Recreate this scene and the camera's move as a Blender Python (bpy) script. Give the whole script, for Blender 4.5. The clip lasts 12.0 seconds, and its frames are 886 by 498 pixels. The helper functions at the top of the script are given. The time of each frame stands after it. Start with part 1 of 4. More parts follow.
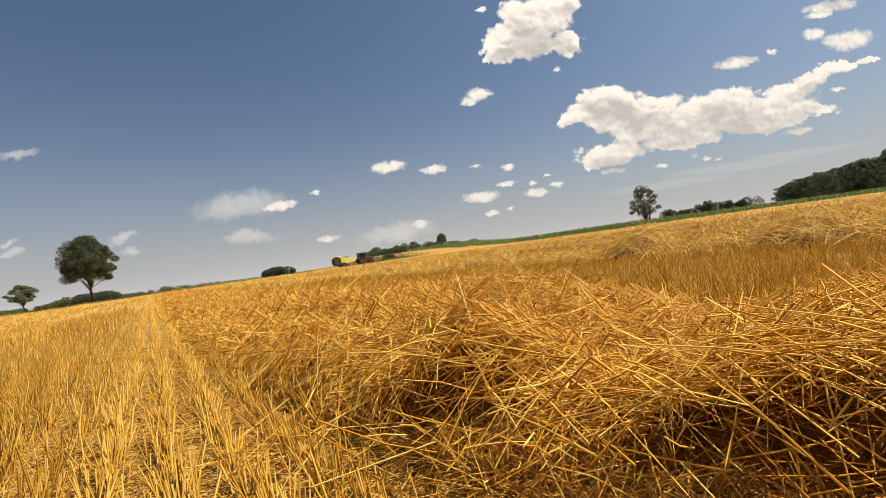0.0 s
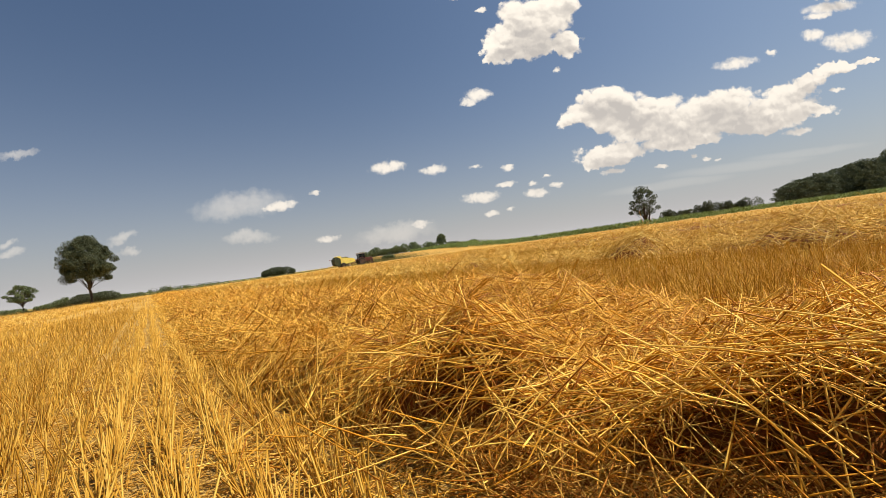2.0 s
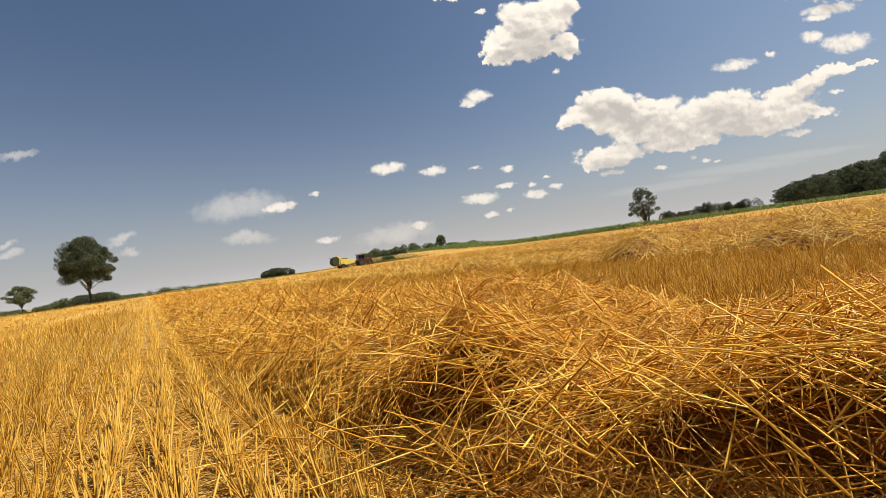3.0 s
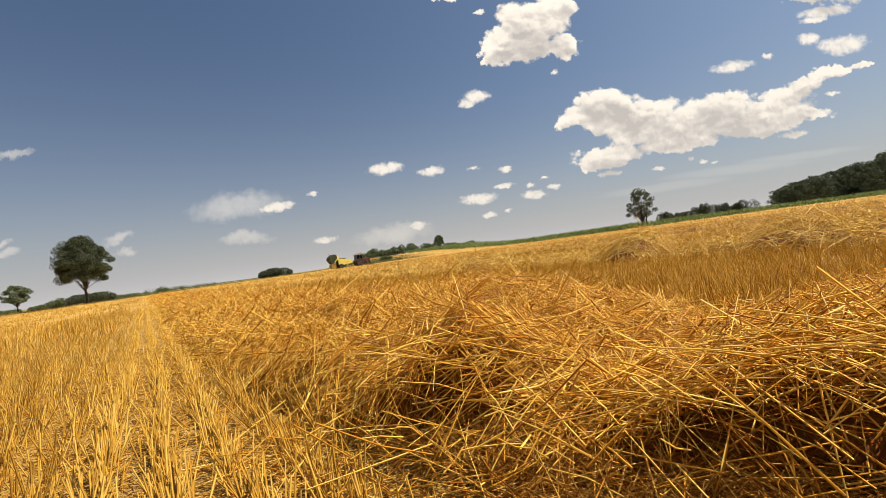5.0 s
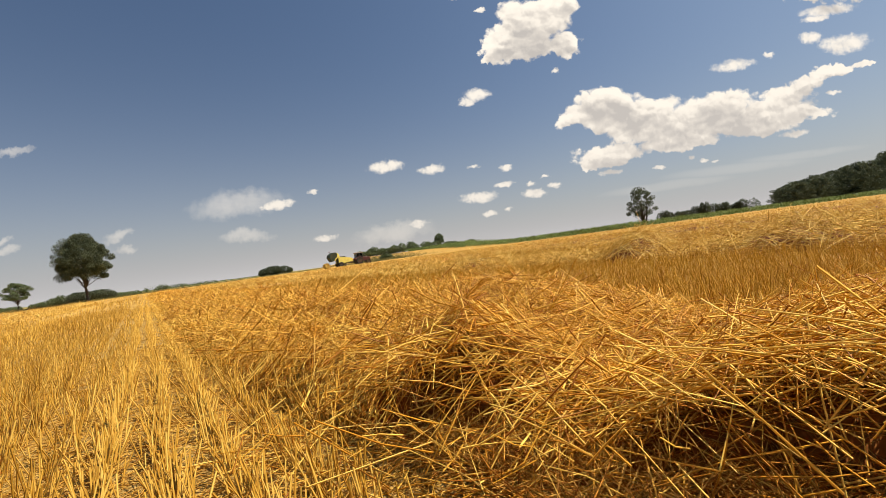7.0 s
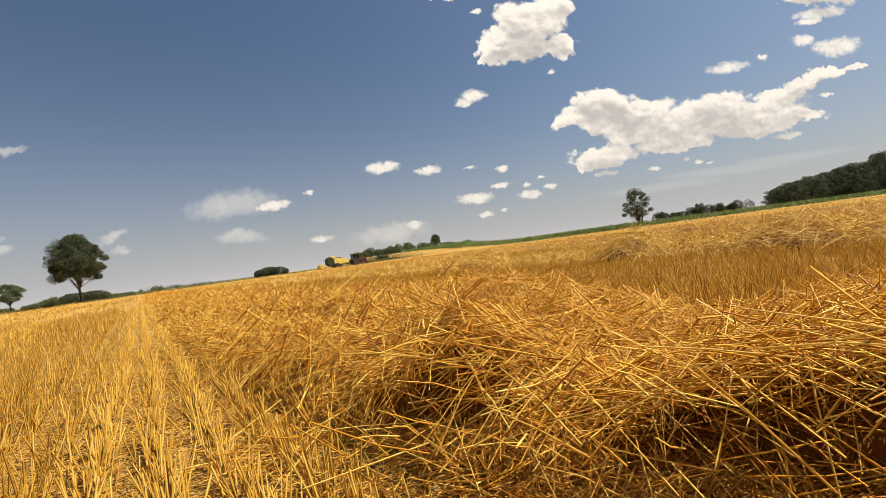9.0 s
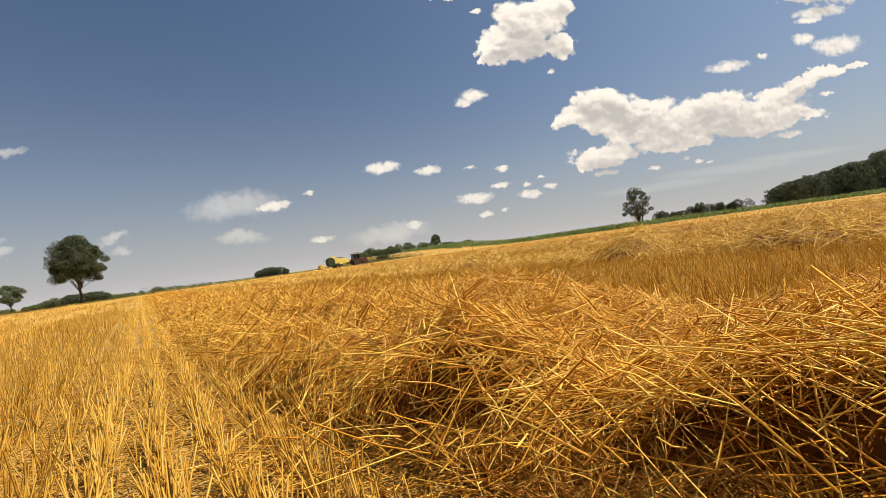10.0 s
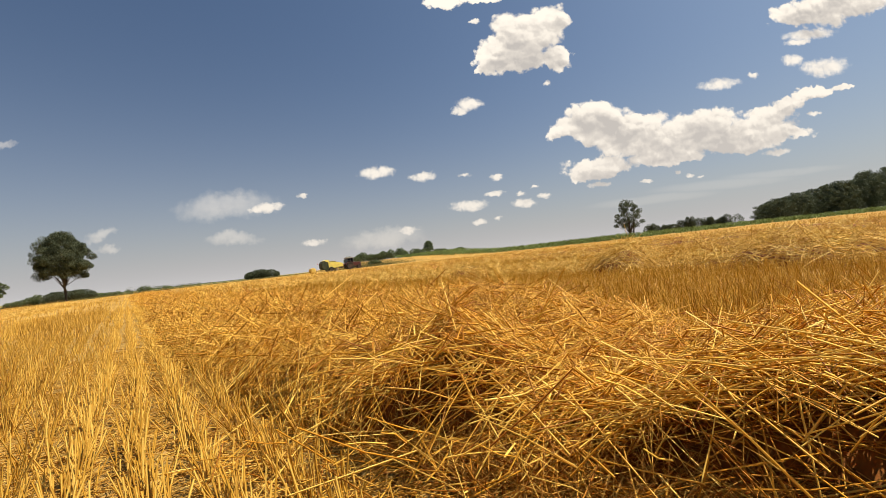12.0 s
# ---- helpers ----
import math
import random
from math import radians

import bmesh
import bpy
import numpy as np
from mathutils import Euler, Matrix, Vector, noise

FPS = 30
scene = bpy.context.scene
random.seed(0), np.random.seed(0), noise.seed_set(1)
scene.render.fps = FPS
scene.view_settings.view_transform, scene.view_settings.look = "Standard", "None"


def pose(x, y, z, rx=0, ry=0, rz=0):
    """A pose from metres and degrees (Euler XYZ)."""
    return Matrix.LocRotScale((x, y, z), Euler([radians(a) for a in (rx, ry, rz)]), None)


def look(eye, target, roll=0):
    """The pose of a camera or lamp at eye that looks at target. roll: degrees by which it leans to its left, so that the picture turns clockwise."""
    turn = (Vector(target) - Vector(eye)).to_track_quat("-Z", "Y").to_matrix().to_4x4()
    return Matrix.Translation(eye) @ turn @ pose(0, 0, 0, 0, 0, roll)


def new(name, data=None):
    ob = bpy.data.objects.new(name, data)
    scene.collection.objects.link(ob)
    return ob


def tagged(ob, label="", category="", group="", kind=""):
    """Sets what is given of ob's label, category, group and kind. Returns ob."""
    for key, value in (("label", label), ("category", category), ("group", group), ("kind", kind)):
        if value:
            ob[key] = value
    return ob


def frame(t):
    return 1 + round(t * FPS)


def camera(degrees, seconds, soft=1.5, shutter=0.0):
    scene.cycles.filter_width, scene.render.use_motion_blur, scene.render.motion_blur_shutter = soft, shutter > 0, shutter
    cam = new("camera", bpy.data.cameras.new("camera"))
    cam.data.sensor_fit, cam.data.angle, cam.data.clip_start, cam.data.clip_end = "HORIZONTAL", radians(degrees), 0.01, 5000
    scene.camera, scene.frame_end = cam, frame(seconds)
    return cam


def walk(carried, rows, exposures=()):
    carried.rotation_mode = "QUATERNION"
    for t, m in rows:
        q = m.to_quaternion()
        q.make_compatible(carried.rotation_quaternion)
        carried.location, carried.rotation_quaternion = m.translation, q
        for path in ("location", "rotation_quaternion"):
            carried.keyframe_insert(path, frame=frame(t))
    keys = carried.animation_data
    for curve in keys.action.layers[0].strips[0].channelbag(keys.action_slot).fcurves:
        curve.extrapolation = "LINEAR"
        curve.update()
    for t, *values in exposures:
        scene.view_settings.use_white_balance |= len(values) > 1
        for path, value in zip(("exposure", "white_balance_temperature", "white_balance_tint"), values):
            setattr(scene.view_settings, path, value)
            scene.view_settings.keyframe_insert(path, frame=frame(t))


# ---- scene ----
# ---------------------------------------------------------------- camera
EYE = 0.45
cam = camera(95, 12.0, soft=0.65)
walk(cam, [
    (0, pose(0, 0, EYE, 90.32, 7.95, 0.04)),
    (0.5, pose(0, 0, EYE, 90.43, 7.92, 0.37)),
    (1, pose(0, 0, EYE, 90.41, 7.99, 0.05)),
    (1.5, pose(0, 0, EYE, 90.44, 8.00, 0.07)),
    (2, pose(0, 0, EYE, 90.36, 7.92, 0.00)),
    (2.5, pose(0, 0, EYE, 90.44, 7.90, -0.12)),
    (3, pose(0, 0, EYE, 90.51, 7.89, -0.05)),
    (5, pose(0, 0, EYE, 90.51, 7.76, -0.34)),
    (5.5, pose(0, 0, EYE, 90.49, 7.87, -0.62)),
    (6, pose(0, 0, EYE, 90.49, 7.72, -0.44)),
    (6.5, pose(0, 0, EYE, 90.28, 7.79, -0.62)),
    (7, pose(0, 0, EYE, 90.29, 7.63, -0.32)),
    (9, pose(0, 0, EYE, 90.34, 7.64, -0.83)),
    (9.5, pose(0, 0, EYE, 90.34, 7.66, -0.79)),
    (10, pose(0, 0, EYE, 90.34, 7.81, -0.79)),
    (10.5, pose(0, 0, EYE, 90.44, 7.53, -0.84)),
    (11, pose(0, 0, EYE, 90.52, 7.23, -1.17)),
    (11.5, pose(0, 0, EYE, 90.75, 6.63, -1.71)),
    (12, pose(0, 0, EYE, 91.15, 6.28, -1.87)),
], exposures=[(0, 0.53, 6980, 10.8), (12, 0.53, 6980, 10.8)])

# ---------------------------------------------------------------- world, sun
SUN_EL, SUN_AZ = radians(57), radians(79)      # azimuth clockwise from +Y

# Clouds as ellipses in the tangent plane ahead: bearing, slope, half width, half height.
CLOUD_TOP = [(0.301, 0.532, 0.100, 0.067), (0.361, 0.559, 0.056, 0.042), (0.216, 0.480, 0.049, 0.039),
             (0.376, 0.465, 0.042, 0.036), (0.270, 0.466, 0.084, 0.031), (0.185, 0.464, 0.025, 0.017),
             (1.045, 0.520, 0.105, 0.042), (1.150, 0.545, 0.110, 0.050), (0.110, 0.632, 0.060, 0.018), (0.200, 0.636, 0.060, 0.015)]
CLOUD_HIGH = [(0.141, 0.371, 0.042, 0.019), (0.114, 0.358, 0.025, 0.013), (0.784, 0.362, 0.064, 0.017),
              (0.871, 0.375, 0.019, 0.008), (1.062, 0.379, 0.072, 0.028), (0.981, 0.405, 0.033, 0.018),
              (1.032, 0.466, 0.081, 0.018), (1.002, 0.450, 0.042, 0.011)]
CLOUD_BANK = [(0.462, 0.262, 0.075, 0.034), (0.453, 0.313, 0.086, 0.042), (0.413, 0.283, 0.084, 0.039), (0.356, 0.277, 0.036, 0.019),
              (0.553, 0.277, 0.097, 0.033), (0.518, 0.226, 0.084, 0.031), (0.589, 0.230, 0.125, 0.045),
              (0.735, 0.266, 0.118, 0.045), (0.687, 0.230, 0.153, 0.045), (0.872, 0.239, 0.111, 0.036),
              (0.812, 0.213, 0.125, 0.036), (0.939, 0.216, 0.086, 0.019), (0.935, 0.287, 0.045, 0.025),
              (0.905, 0.270, 0.070, 0.028), (0.456, 0.185, 0.095, 0.028), (0.411, 0.170, 0.058, 0.017),
              (1.025, 0.320, 0.056, 0.019), (1.110, 0.322, 0.036, 0.008), (0.611, 0.191, 0.111, 0.022),
              (0.960, 0.298, 0.045, 0.020), (0.995, 0.314, 0.036, 0.016)]
CLOUD_LOW = [(-0.105, 0.226, 0.053, 0.018), (0.005, 0.203, 0.038, 0.014), (0.109, 0.120, 0.056, 0.017),
             (0.248, 0.111, 0.035, 0.013), (0.185, 0.184, 0.021, 0.010), (0.179, 0.144, 0.028, 0.008),
             (0.108, 0.196, 0.019, 0.007), (-0.385, 0.167, 0.049, 0.015), (-0.278, 0.070, 0.035, 0.010),
             (-0.045, 0.075, 0.031, 0.013), (0.133, 0.075, 0.025, 0.008), (0.299, 0.125, 0.019, 0.008),
             (0.244, 0.136, 0.013, 0.007), (0.180, 0.080, 0.011, 0.006), (0.282, 0.149, 0.013, 0.006)]
CLOUD_TINY = [(-0.293, 0.188, 0.017, 0.007), (0.911, 0.173, 0.042, 0.011), (0.442, 0.138, 0.033, 0.008),
              (0.647, 0.148, 0.011, 0.006), (0.674, 0.136, 0.014, 0.006), (0.704, 0.130, 0.013, 0.004),
              (0.564, 0.133, 0.017, 0.006), (1.016, 0.261, 0.025, 0.007), (0.176, 0.578, 0.014, 0.007),
              (0.339, 0.406, 0.014, 0.006)]
CLOUD_THIN = [(-0.481, 0.182, 0.115, 0.034), (-0.111, 0.061, 0.094, 0.022), (-0.782, 0.142, 0.045, 0.012),
              (-1.011, 0.383, 0.060, 0.010), (-0.758, 0.111, 0.032, 0.009), (-1.064, 0.173, 0.03, 0.01),
              (-0.471, 0.097, 0.055, 0.016), (-1.056, 0.147, 0.036, 0.010)]
CLOUD_STREAK = [(0.58, 0.086, 0.20, 0.014), (0.76, 0.106, 0.22, 0.016), (0.92, 0.120, 0.18, 0.013)]


class Nodes:
    """Short hand for building a node tree."""

    def __init__(self, tree):
        self.tree = tree
        tree.nodes.clear()

    def add(self, kind, inputs=(), operation="", data_type="", blend_type="", interpolation_type=""):
        n = self.tree.nodes.new(kind)
        if operation:
            n.operation = operation
        if data_type:
            n.data_type = data_type
        if blend_type:
            n.blend_type = blend_type
        if interpolation_type:
            n.interpolation_type = interpolation_type
        for k, v in dict(inputs).items():
            if isinstance(v, bpy.types.NodeSocket):
                self.tree.links.new(v, n.inputs[k])
            else:
                n.inputs[k].default_value = v
        return n

    def math(self, op, a, b=0.0, c=0.0):
        return self.add("ShaderNodeMath", {0: a, 1: b, 2: c}, operation=op).outputs[0]

    def vec(self, op, a, b=(0, 0, 0), c=(0, 0, 0)):
        n = self.add("ShaderNodeVectorMath", {0: a, 1: b, 2: c}, operation=op)
        return n.outputs["Value"] if op in ("DOT_PRODUCT", "LENGTH") else n.outputs[0]

    def noise(self, vector, scale, detail=4.0, rough=0.55, what="Factor"):
        n = self.add("ShaderNodeTexNoise", {"Vector": vector, "Scale": scale, "Detail": detail, "Roughness": rough})
        return n.outputs["Color"] if what == "Color" else n.outputs[0]

    def ramp(self, fac, *stops):
        n = self.add("ShaderNodeValToRGB", {0: fac})
        e = n.color_ramp.elements
        while len(e) < len(stops):
            e.new(0.5)
        for el, (p, c) in zip(e, stops):
            el.position, el.color = p, (*c, 1)
        return n.outputs[0]

    def smooth(self, x, lo, hi):
        return self.add("ShaderNodeMapRange", {0: x, 1: lo, 2: hi, 3: 0.0, 4: 1.0}, interpolation_type="SMOOTHSTEP").outputs[0]

    def mix(self, fac, a, b, blend="MIX"):
        n = self.add("ShaderNodeMix", {0: fac, 6: a, 7: b}, data_type="RGBA", blend_type=blend)
        return n.outputs[2]


def make_world():
    world = bpy.data.worlds.new("sky")
    world.use_nodes = True
    scene.world = world
    n = Nodes(world.node_tree)
    sky = n.add("ShaderNodeTexSky")
    sky.sky_type, sky.sun_disc, sky.sun_elevation, sky.sun_rotation = "NISHITA", False, SUN_EL, SUN_AZ
    sky.altitude, sky.air_density, sky.dust_density, sky.ozone_density = 100.0, 1.0, 3.0, 1.6
    way = n.add("ShaderNodeTexCoord").outputs["Generated"]
    sep = n.add("ShaderNodeSeparateXYZ", {0: way})
    ahead = n.math("MAXIMUM", sep.outputs[1], 0.05)
    p = n.add("ShaderNodeCombineXYZ", {0: n.math("DIVIDE", sep.outputs[0], ahead), 1: n.math("DIVIDE", sep.outputs[2], ahead), 2: 0.0}).outputs[0]
    # ragged outlines: two scales of warp
    big = n.vec("MULTIPLY_ADD", n.vec("SUBTRACT", n.noise(p, 14.0, 3.0, 0.5, "Color"), (0.5, 0.5, 0.5)), (0.085, 0.05, 0.0), p)
    q = n.vec("MULTIPLY_ADD", n.vec("SUBTRACT", n.noise(p, 62.0, 5.0, 0.55, "Color"), (0.5, 0.5, 0.5)), (0.034, 0.024, 0.0), big)

    def field(ellipses, q=q):
        best = None
        for a, b, ra, rb in ellipses:
            d = n.vec("MULTIPLY_ADD", q, (1 / ra, 1 / rb, 0.0), (-a / ra, -b / rb, 0.0))
            d = n.vec("DOT_PRODUCT", d, d)
            best = d if best is None else n.math("MINIMUM", best, d)
        return best

    fine = n.vec("MULTIPLY_ADD", n.vec("SUBTRACT", n.noise(p, 48.0, 5.0, 0.62, "Color"), (0.5, 0.5, 0.5)), (0.034, 0.020, 0.0), p)
    thick = field(CLOUD_TOP + CLOUD_BANK)
    small = field(CLOUD_HIGH + CLOUD_LOW + CLOUD_TINY, fine)
    thin = field(CLOUD_THIN)
    # billows: rounded cells at two sizes, drawn out of round by a warp
    curl = n.vec("MULTIPLY_ADD", n.vec("SUBTRACT", n.noise(p, 22.0, 4.0, 0.55, "Color"), (0.5, 0.5, 0.5)), (0.05, 0.035, 0.0), n.vec("MULTIPLY", p, (0.8, 1.0, 1.0)))

    def billow(at):
        one = n.add("ShaderNodeTexVoronoi", {"Vector": at, "Scale": 24.0}).outputs["Distance"]
        two = n.add("ShaderNodeTexVoronoi", {"Vector": at, "Scale": 55.0}).outputs["Distance"]
        return n.math("SUBTRACT", 1.0, n.math("MULTIPLY_ADD", two, 0.45, n.math("MULTIPLY", one, 0.75)))

    puffs = billow(curl)
    fluff = n.noise(p, 30.0, 6.0, 0.62)
    body = n.math("MULTIPLY_ADD", puffs, 0.95, n.math("MULTIPLY_ADD", fluff, 0.5, n.math("MULTIPLY", thick, -1.0)))
    solid = n.smooth(body, -0.46, -0.02)
    wisp = n.noise(p, 75.0, 5.0, 0.65)
    puff = n.math("MULTIPLY", n.smooth(n.math("MULTIPLY_ADD", wisp, 1.2, n.math("MULTIPLY_ADD", puffs, 0.5, n.math("MULTIPLY", small, -1.0))), -0.2, 0.75), 0.92)
    veil = n.math("MULTIPLY", n.smooth(n.math("MULTIPLY_ADD", fluff, 0.9, n.math("MULTIPLY", thin, -1.0)), -1.1, 0.9), 0.48)
    streak = n.math("MULTIPLY", n.smooth(field(CLOUD_STREAK, n.vec("MULTIPLY_ADD", n.vec("SUBTRACT", n.noise(p, 7.0, 2.0, 0.5, "Color"), (0.5, 0.5, 0.5)), (0.06, 0.014, 0.0), p)), 1.0, 0.0), 0.14)
    veil = n.math("MAXIMUM", veil, streak)
    front = n.math("GREATER_THAN", sep.outputs[1], 0.06)
    # scattered clouds of the same kind over the rest of the sky
    rest = n.smooth(n.noise(way, 5.0, 6.0, 0.6), 0.6, 0.72)
    away = n.smooth(sep.outputs[1], 0.2, -0.1)
    rest = n.math("MULTIPLY", rest, away)
    cover = n.math("MAXIMUM", n.math("MULTIPLY", n.math("MAXIMUM", n.math("MAXIMUM", solid, puff), veil), front), rest)
    # bodies of cloud: billows lit from above, greyer under a thick crown
    relief = n.math("MULTIPLY", n.math("SUBTRACT", puffs, billow(n.vec("ADD", curl, (0.003, 0.009, 0.0)))), 0.7)
    lump = n.noise(p, 9.0, 4.0, 0.55)
    lump_up = n.noise(n.vec("ADD", p, (0.01, 0.03, 0.0)), 9.0, 4.0, 0.55)
    relief = n.math("ADD", relief, n.math("MULTIPLY", n.math("SUBTRACT", lump, lump_up), 1.5))
    above = field(CLOUD_TOP + CLOUD_BANK, n.vec("ADD", q, (-0.006, 0.030, 0.0)))
    crown = n.smooth(above, 0.15, 1.6)
    tone = n.math("ADD", relief, n.math("MULTIPLY_ADD", crown, 0.55, 0.32))
    shade = n.ramp(tone, (0.10, (6.9, 6.7, 6.6)), (0.42, (9.6, 9.2, 8.7)), (0.62, (12.0, 11.5, 10.7)), (0.9, (13.4, 12.8, 11.8)))
    # haze along the horizon
    up = n.math("MAXIMUM", sep.outputs[2], 0.0)
    haze = n.math("POWER", 2.718, n.math("MULTIPLY", up, -7.0))
    deep = n.mix(1.0, sky.outputs[0], (0.66, 0.87, 1.06, 1), "MULTIPLY")
    air = n.mix(n.math("MULTIPLY", haze, 0.94), deep, (7.4, 7.5, 7.95, 1))
    color = n.mix(cover, air, n.mix(n.math("MULTIPLY", haze, 0.75), shade, (8.6, 8.3, 8.1, 1)))
    bg = n.add("ShaderNodeBackground", {0: color, 1: 0.055})
    n.tree.links.new(bg.outputs[0], n.add("ShaderNodeOutputWorld").inputs[0])


make_world()
sun = new("sun", bpy.data.lights.new("sun", "SUN"))
sun.data.energy, sun.data.angle, sun.data.color = 5.0, radians(0.55), (1.0, 0.93, 0.8)
sun_dir = Vector((math.sin(SUN_AZ) * math.cos(SUN_EL), math.cos(SUN_AZ) * math.cos(SUN_EL), math.sin(SUN_EL)))
sun.matrix_world = look(sun_dir * 50, (0, 0, 0))

# ---------------------------------------------------------------- materials
AZ_ROWS = radians(36.2)                       # the drilled rows run this far to the left of +Y
U = np.array([-math.sin(AZ_ROWS), math.cos(AZ_ROWS)])    # along the rows
N = np.array([math.cos(AZ_ROWS), math.sin(AZ_ROWS)])     # across them


def material(name):
    m = bpy.data.materials.new(name)
    m.use_nodes = True
    n = Nodes(m.node_tree)
    return m, n


def finish(n, color, rough=0.6, metal=0.0, bump=None, strength=0.3, distance=0.01, **more):
    ins = {"Base Color": color, "Roughness": rough, "Metallic": metal}
    ins.update(more)
    if bump is not None:
        ins["Normal"] = n.add("ShaderNodeBump", {"Strength": strength, "Distance": distance, "Height": bump}).outputs[0]
    b = n.add("ShaderNodeBsdfPrincipled", ins)
    n.tree.links.new(b.outputs[0], n.add("ShaderNodeOutputMaterial").inputs[0])
    return b


def straw_material(name, dark, mid, light, rough=0.42, translucent=0.25):
    m, n = material(name)
    geo = n.add("ShaderNodeNewGeometry")
    ob = n.add("ShaderNodeObjectInfo")
    co = n.add("ShaderNodeTexCoord").outputs["Object"]
    pick = n.math("FRACT", n.math("ADD", geo.outputs["Random Per Island"], ob.outputs["Random"]))
    tone = n.math("MULTIPLY_ADD", n.noise(co, 60.0, 3.0), 0.3, n.math("MULTIPLY_ADD", pick, 0.75, -0.04))
    col = n.ramp(tone, (0.08, dark), (0.42, mid), (0.78, light))
    spots = n.smooth(n.noise(co, 7.0, 3.0), 0.62, 0.75)
    col = n.mix(n.math("MULTIPLY", spots, 0.35), col, (*dark, 1))
    b = n.add("ShaderNodeBsdfPrincipled", {"Base Color": col, "Roughness": rough, "Specular IOR Level": 0.2,
              "Normal": n.add("ShaderNodeBump", {"Strength": 0.25, "Distance": 0.001, "Height": n.noise(co, 400.0, 2.0)}).outputs[0]})
    t = n.add("ShaderNodeBsdfTranslucent", {"Color": col})
    mix = n.add("ShaderNodeMixShader", {0: translucent, 1: b.outputs[0], 2: t.outputs[0]})
    n.tree.links.new(mix.outputs[0], n.add("ShaderNodeOutputMaterial").inputs[0])
    return m


STRAW = straw_material("straw", (0.30, 0.083, 0.006), (0.75, 0.372, 0.036), (0.97, 0.67, 0.15), 0.46, 0.14)
STUBBLE = straw_material("stubble", (0.42, 0.21, 0.024), (0.62, 0.34, 0.042), (0.79, 0.515, 0.11), 0.5, 0.32)
# pale yellow of the bale; on windrows the paleness stands in for haze
PALE_STRAW = straw_material("pale_straw", (0.48, 0.23, 0.042), (0.80, 0.51, 0.09), (0.97, 0.77, 0.26), 0.5)
CHAFF = straw_material("chaff", (0.36, 0.17, 0.022), (0.58, 0.31, 0.05), (0.78, 0.50, 0.12), 0.6)
# packed core: dark red-brown base colour stands in for shade in the gaps
SHADED_CORE = straw_material("packed_straw", (0.14, 0.042, 0.006), (0.27, 0.095, 0.014), (0.42, 0.17, 0.032), 0.8, 0.0)
# straw in the cavity: the warm brown of its shade is in the colour
SHADED_INNER = straw_material("litter", (0.28, 0.088, 0.009), (0.50, 0.21, 0.027), (0.72, 0.43, 0.10), 0.6)


def field_material():
    m, n = material("stubble_field")
    co = n.add("ShaderNodeTexCoord").outputs["Object"]
    sep = n.add("ShaderNodeSeparateXYZ", {0: co})
    across = n.vec("DOT_PRODUCT", co, (N[0], N[1], 0.0))
    along = n.vec("DOT_PRODUCT", co, (U[0], U[1], 0.0))
    rowco = n.add("ShaderNodeCombineXYZ", {0: n.math("MULTIPLY", along, 0.12), 1: across, 2: 0.0}).outputs[0]
    r = n.vec("LENGTH", n.vec("MULTIPLY", co, (1, 1, 0)))
    soil = n.ramp(n.noise(co, 18.0, 6.0, 0.65), (0.3, (0.13, 0.072, 0.018)), (0.55, (0.29, 0.175, 0.042)), (0.75, (0.48, 0.30, 0.07)))
    chaff = n.smooth(n.noise(co, 130.0, 3.0, 0.7), 0.46, 0.62)
    soil = n.mix(n.math("MULTIPLY", chaff, 0.8), soil, (0.52, 0.34, 0.12, 1))
    gold = n.ramp(n.noise(rowco, 3.0, 6.0, 0.7), (0.3, (0.29, 0.165, 0.04)), (0.5, (0.45, 0.28, 0.075)), (0.72, (0.58, 0.395, 0.13)))
    patch = n.ramp(n.noise(co, 0.35, 4.0, 0.6), (0.35, (0.75, 0.68, 0.6)), (0.65, (1.12, 1.1, 1.05)))
    gold = n.mix(1.0, gold, patch, "MULTIPLY")
    near = n.mix(n.smooth(r, 3.0, 16.0), soil, gold)
    # farmland past the field: pale stubble and green strips
    strips = n.noise(n.vec("MULTIPLY", co, (0.004, 0.014, 0.0)), 1.0, 2.0, 0.5)
    farm = n.ramp(strips, (0.4, (0.07, 0.105, 0.03)), (0.5, (0.20, 0.19, 0.07)), (0.56, (0.42, 0.32, 0.14)))
    color = n.mix(n.smooth(r, 150.0, 210.0), near, farm)
    finish(n, color, 0.85, bump=n.noise(co, 90.0, 5.0, 0.7), strength=0.5, distance=0.012, **{"Specular IOR Level": 0.08})
    return m


FIELD = field_material()


def plain(name, color, rough=0.5, metal=0.0, grain=30.0, spread=0.25, **more):
    """Paint, rubber, steel: a colour with dust and wear at two scales."""
    m, n = material(name)
    co = n.add("ShaderNodeTexCoord").outputs["Object"]
    dust = n.smooth(n.math("ADD", n.noise(co, 2.2, 5.0), n.math("MULTIPLY", n.noise(co, grain, 3.0), 0.35)), 0.62, 0.9)
    worn = tuple(c * (1 - spread) + d * spread for c, d in zip(color, (0.30, 0.22, 0.12)))
    col = n.mix(dust, (*color, 1), (*worn, 1))
    finish(n, col, n.math("MULTIPLY_ADD", dust, 0.3, rough), metal, **more)
    return m


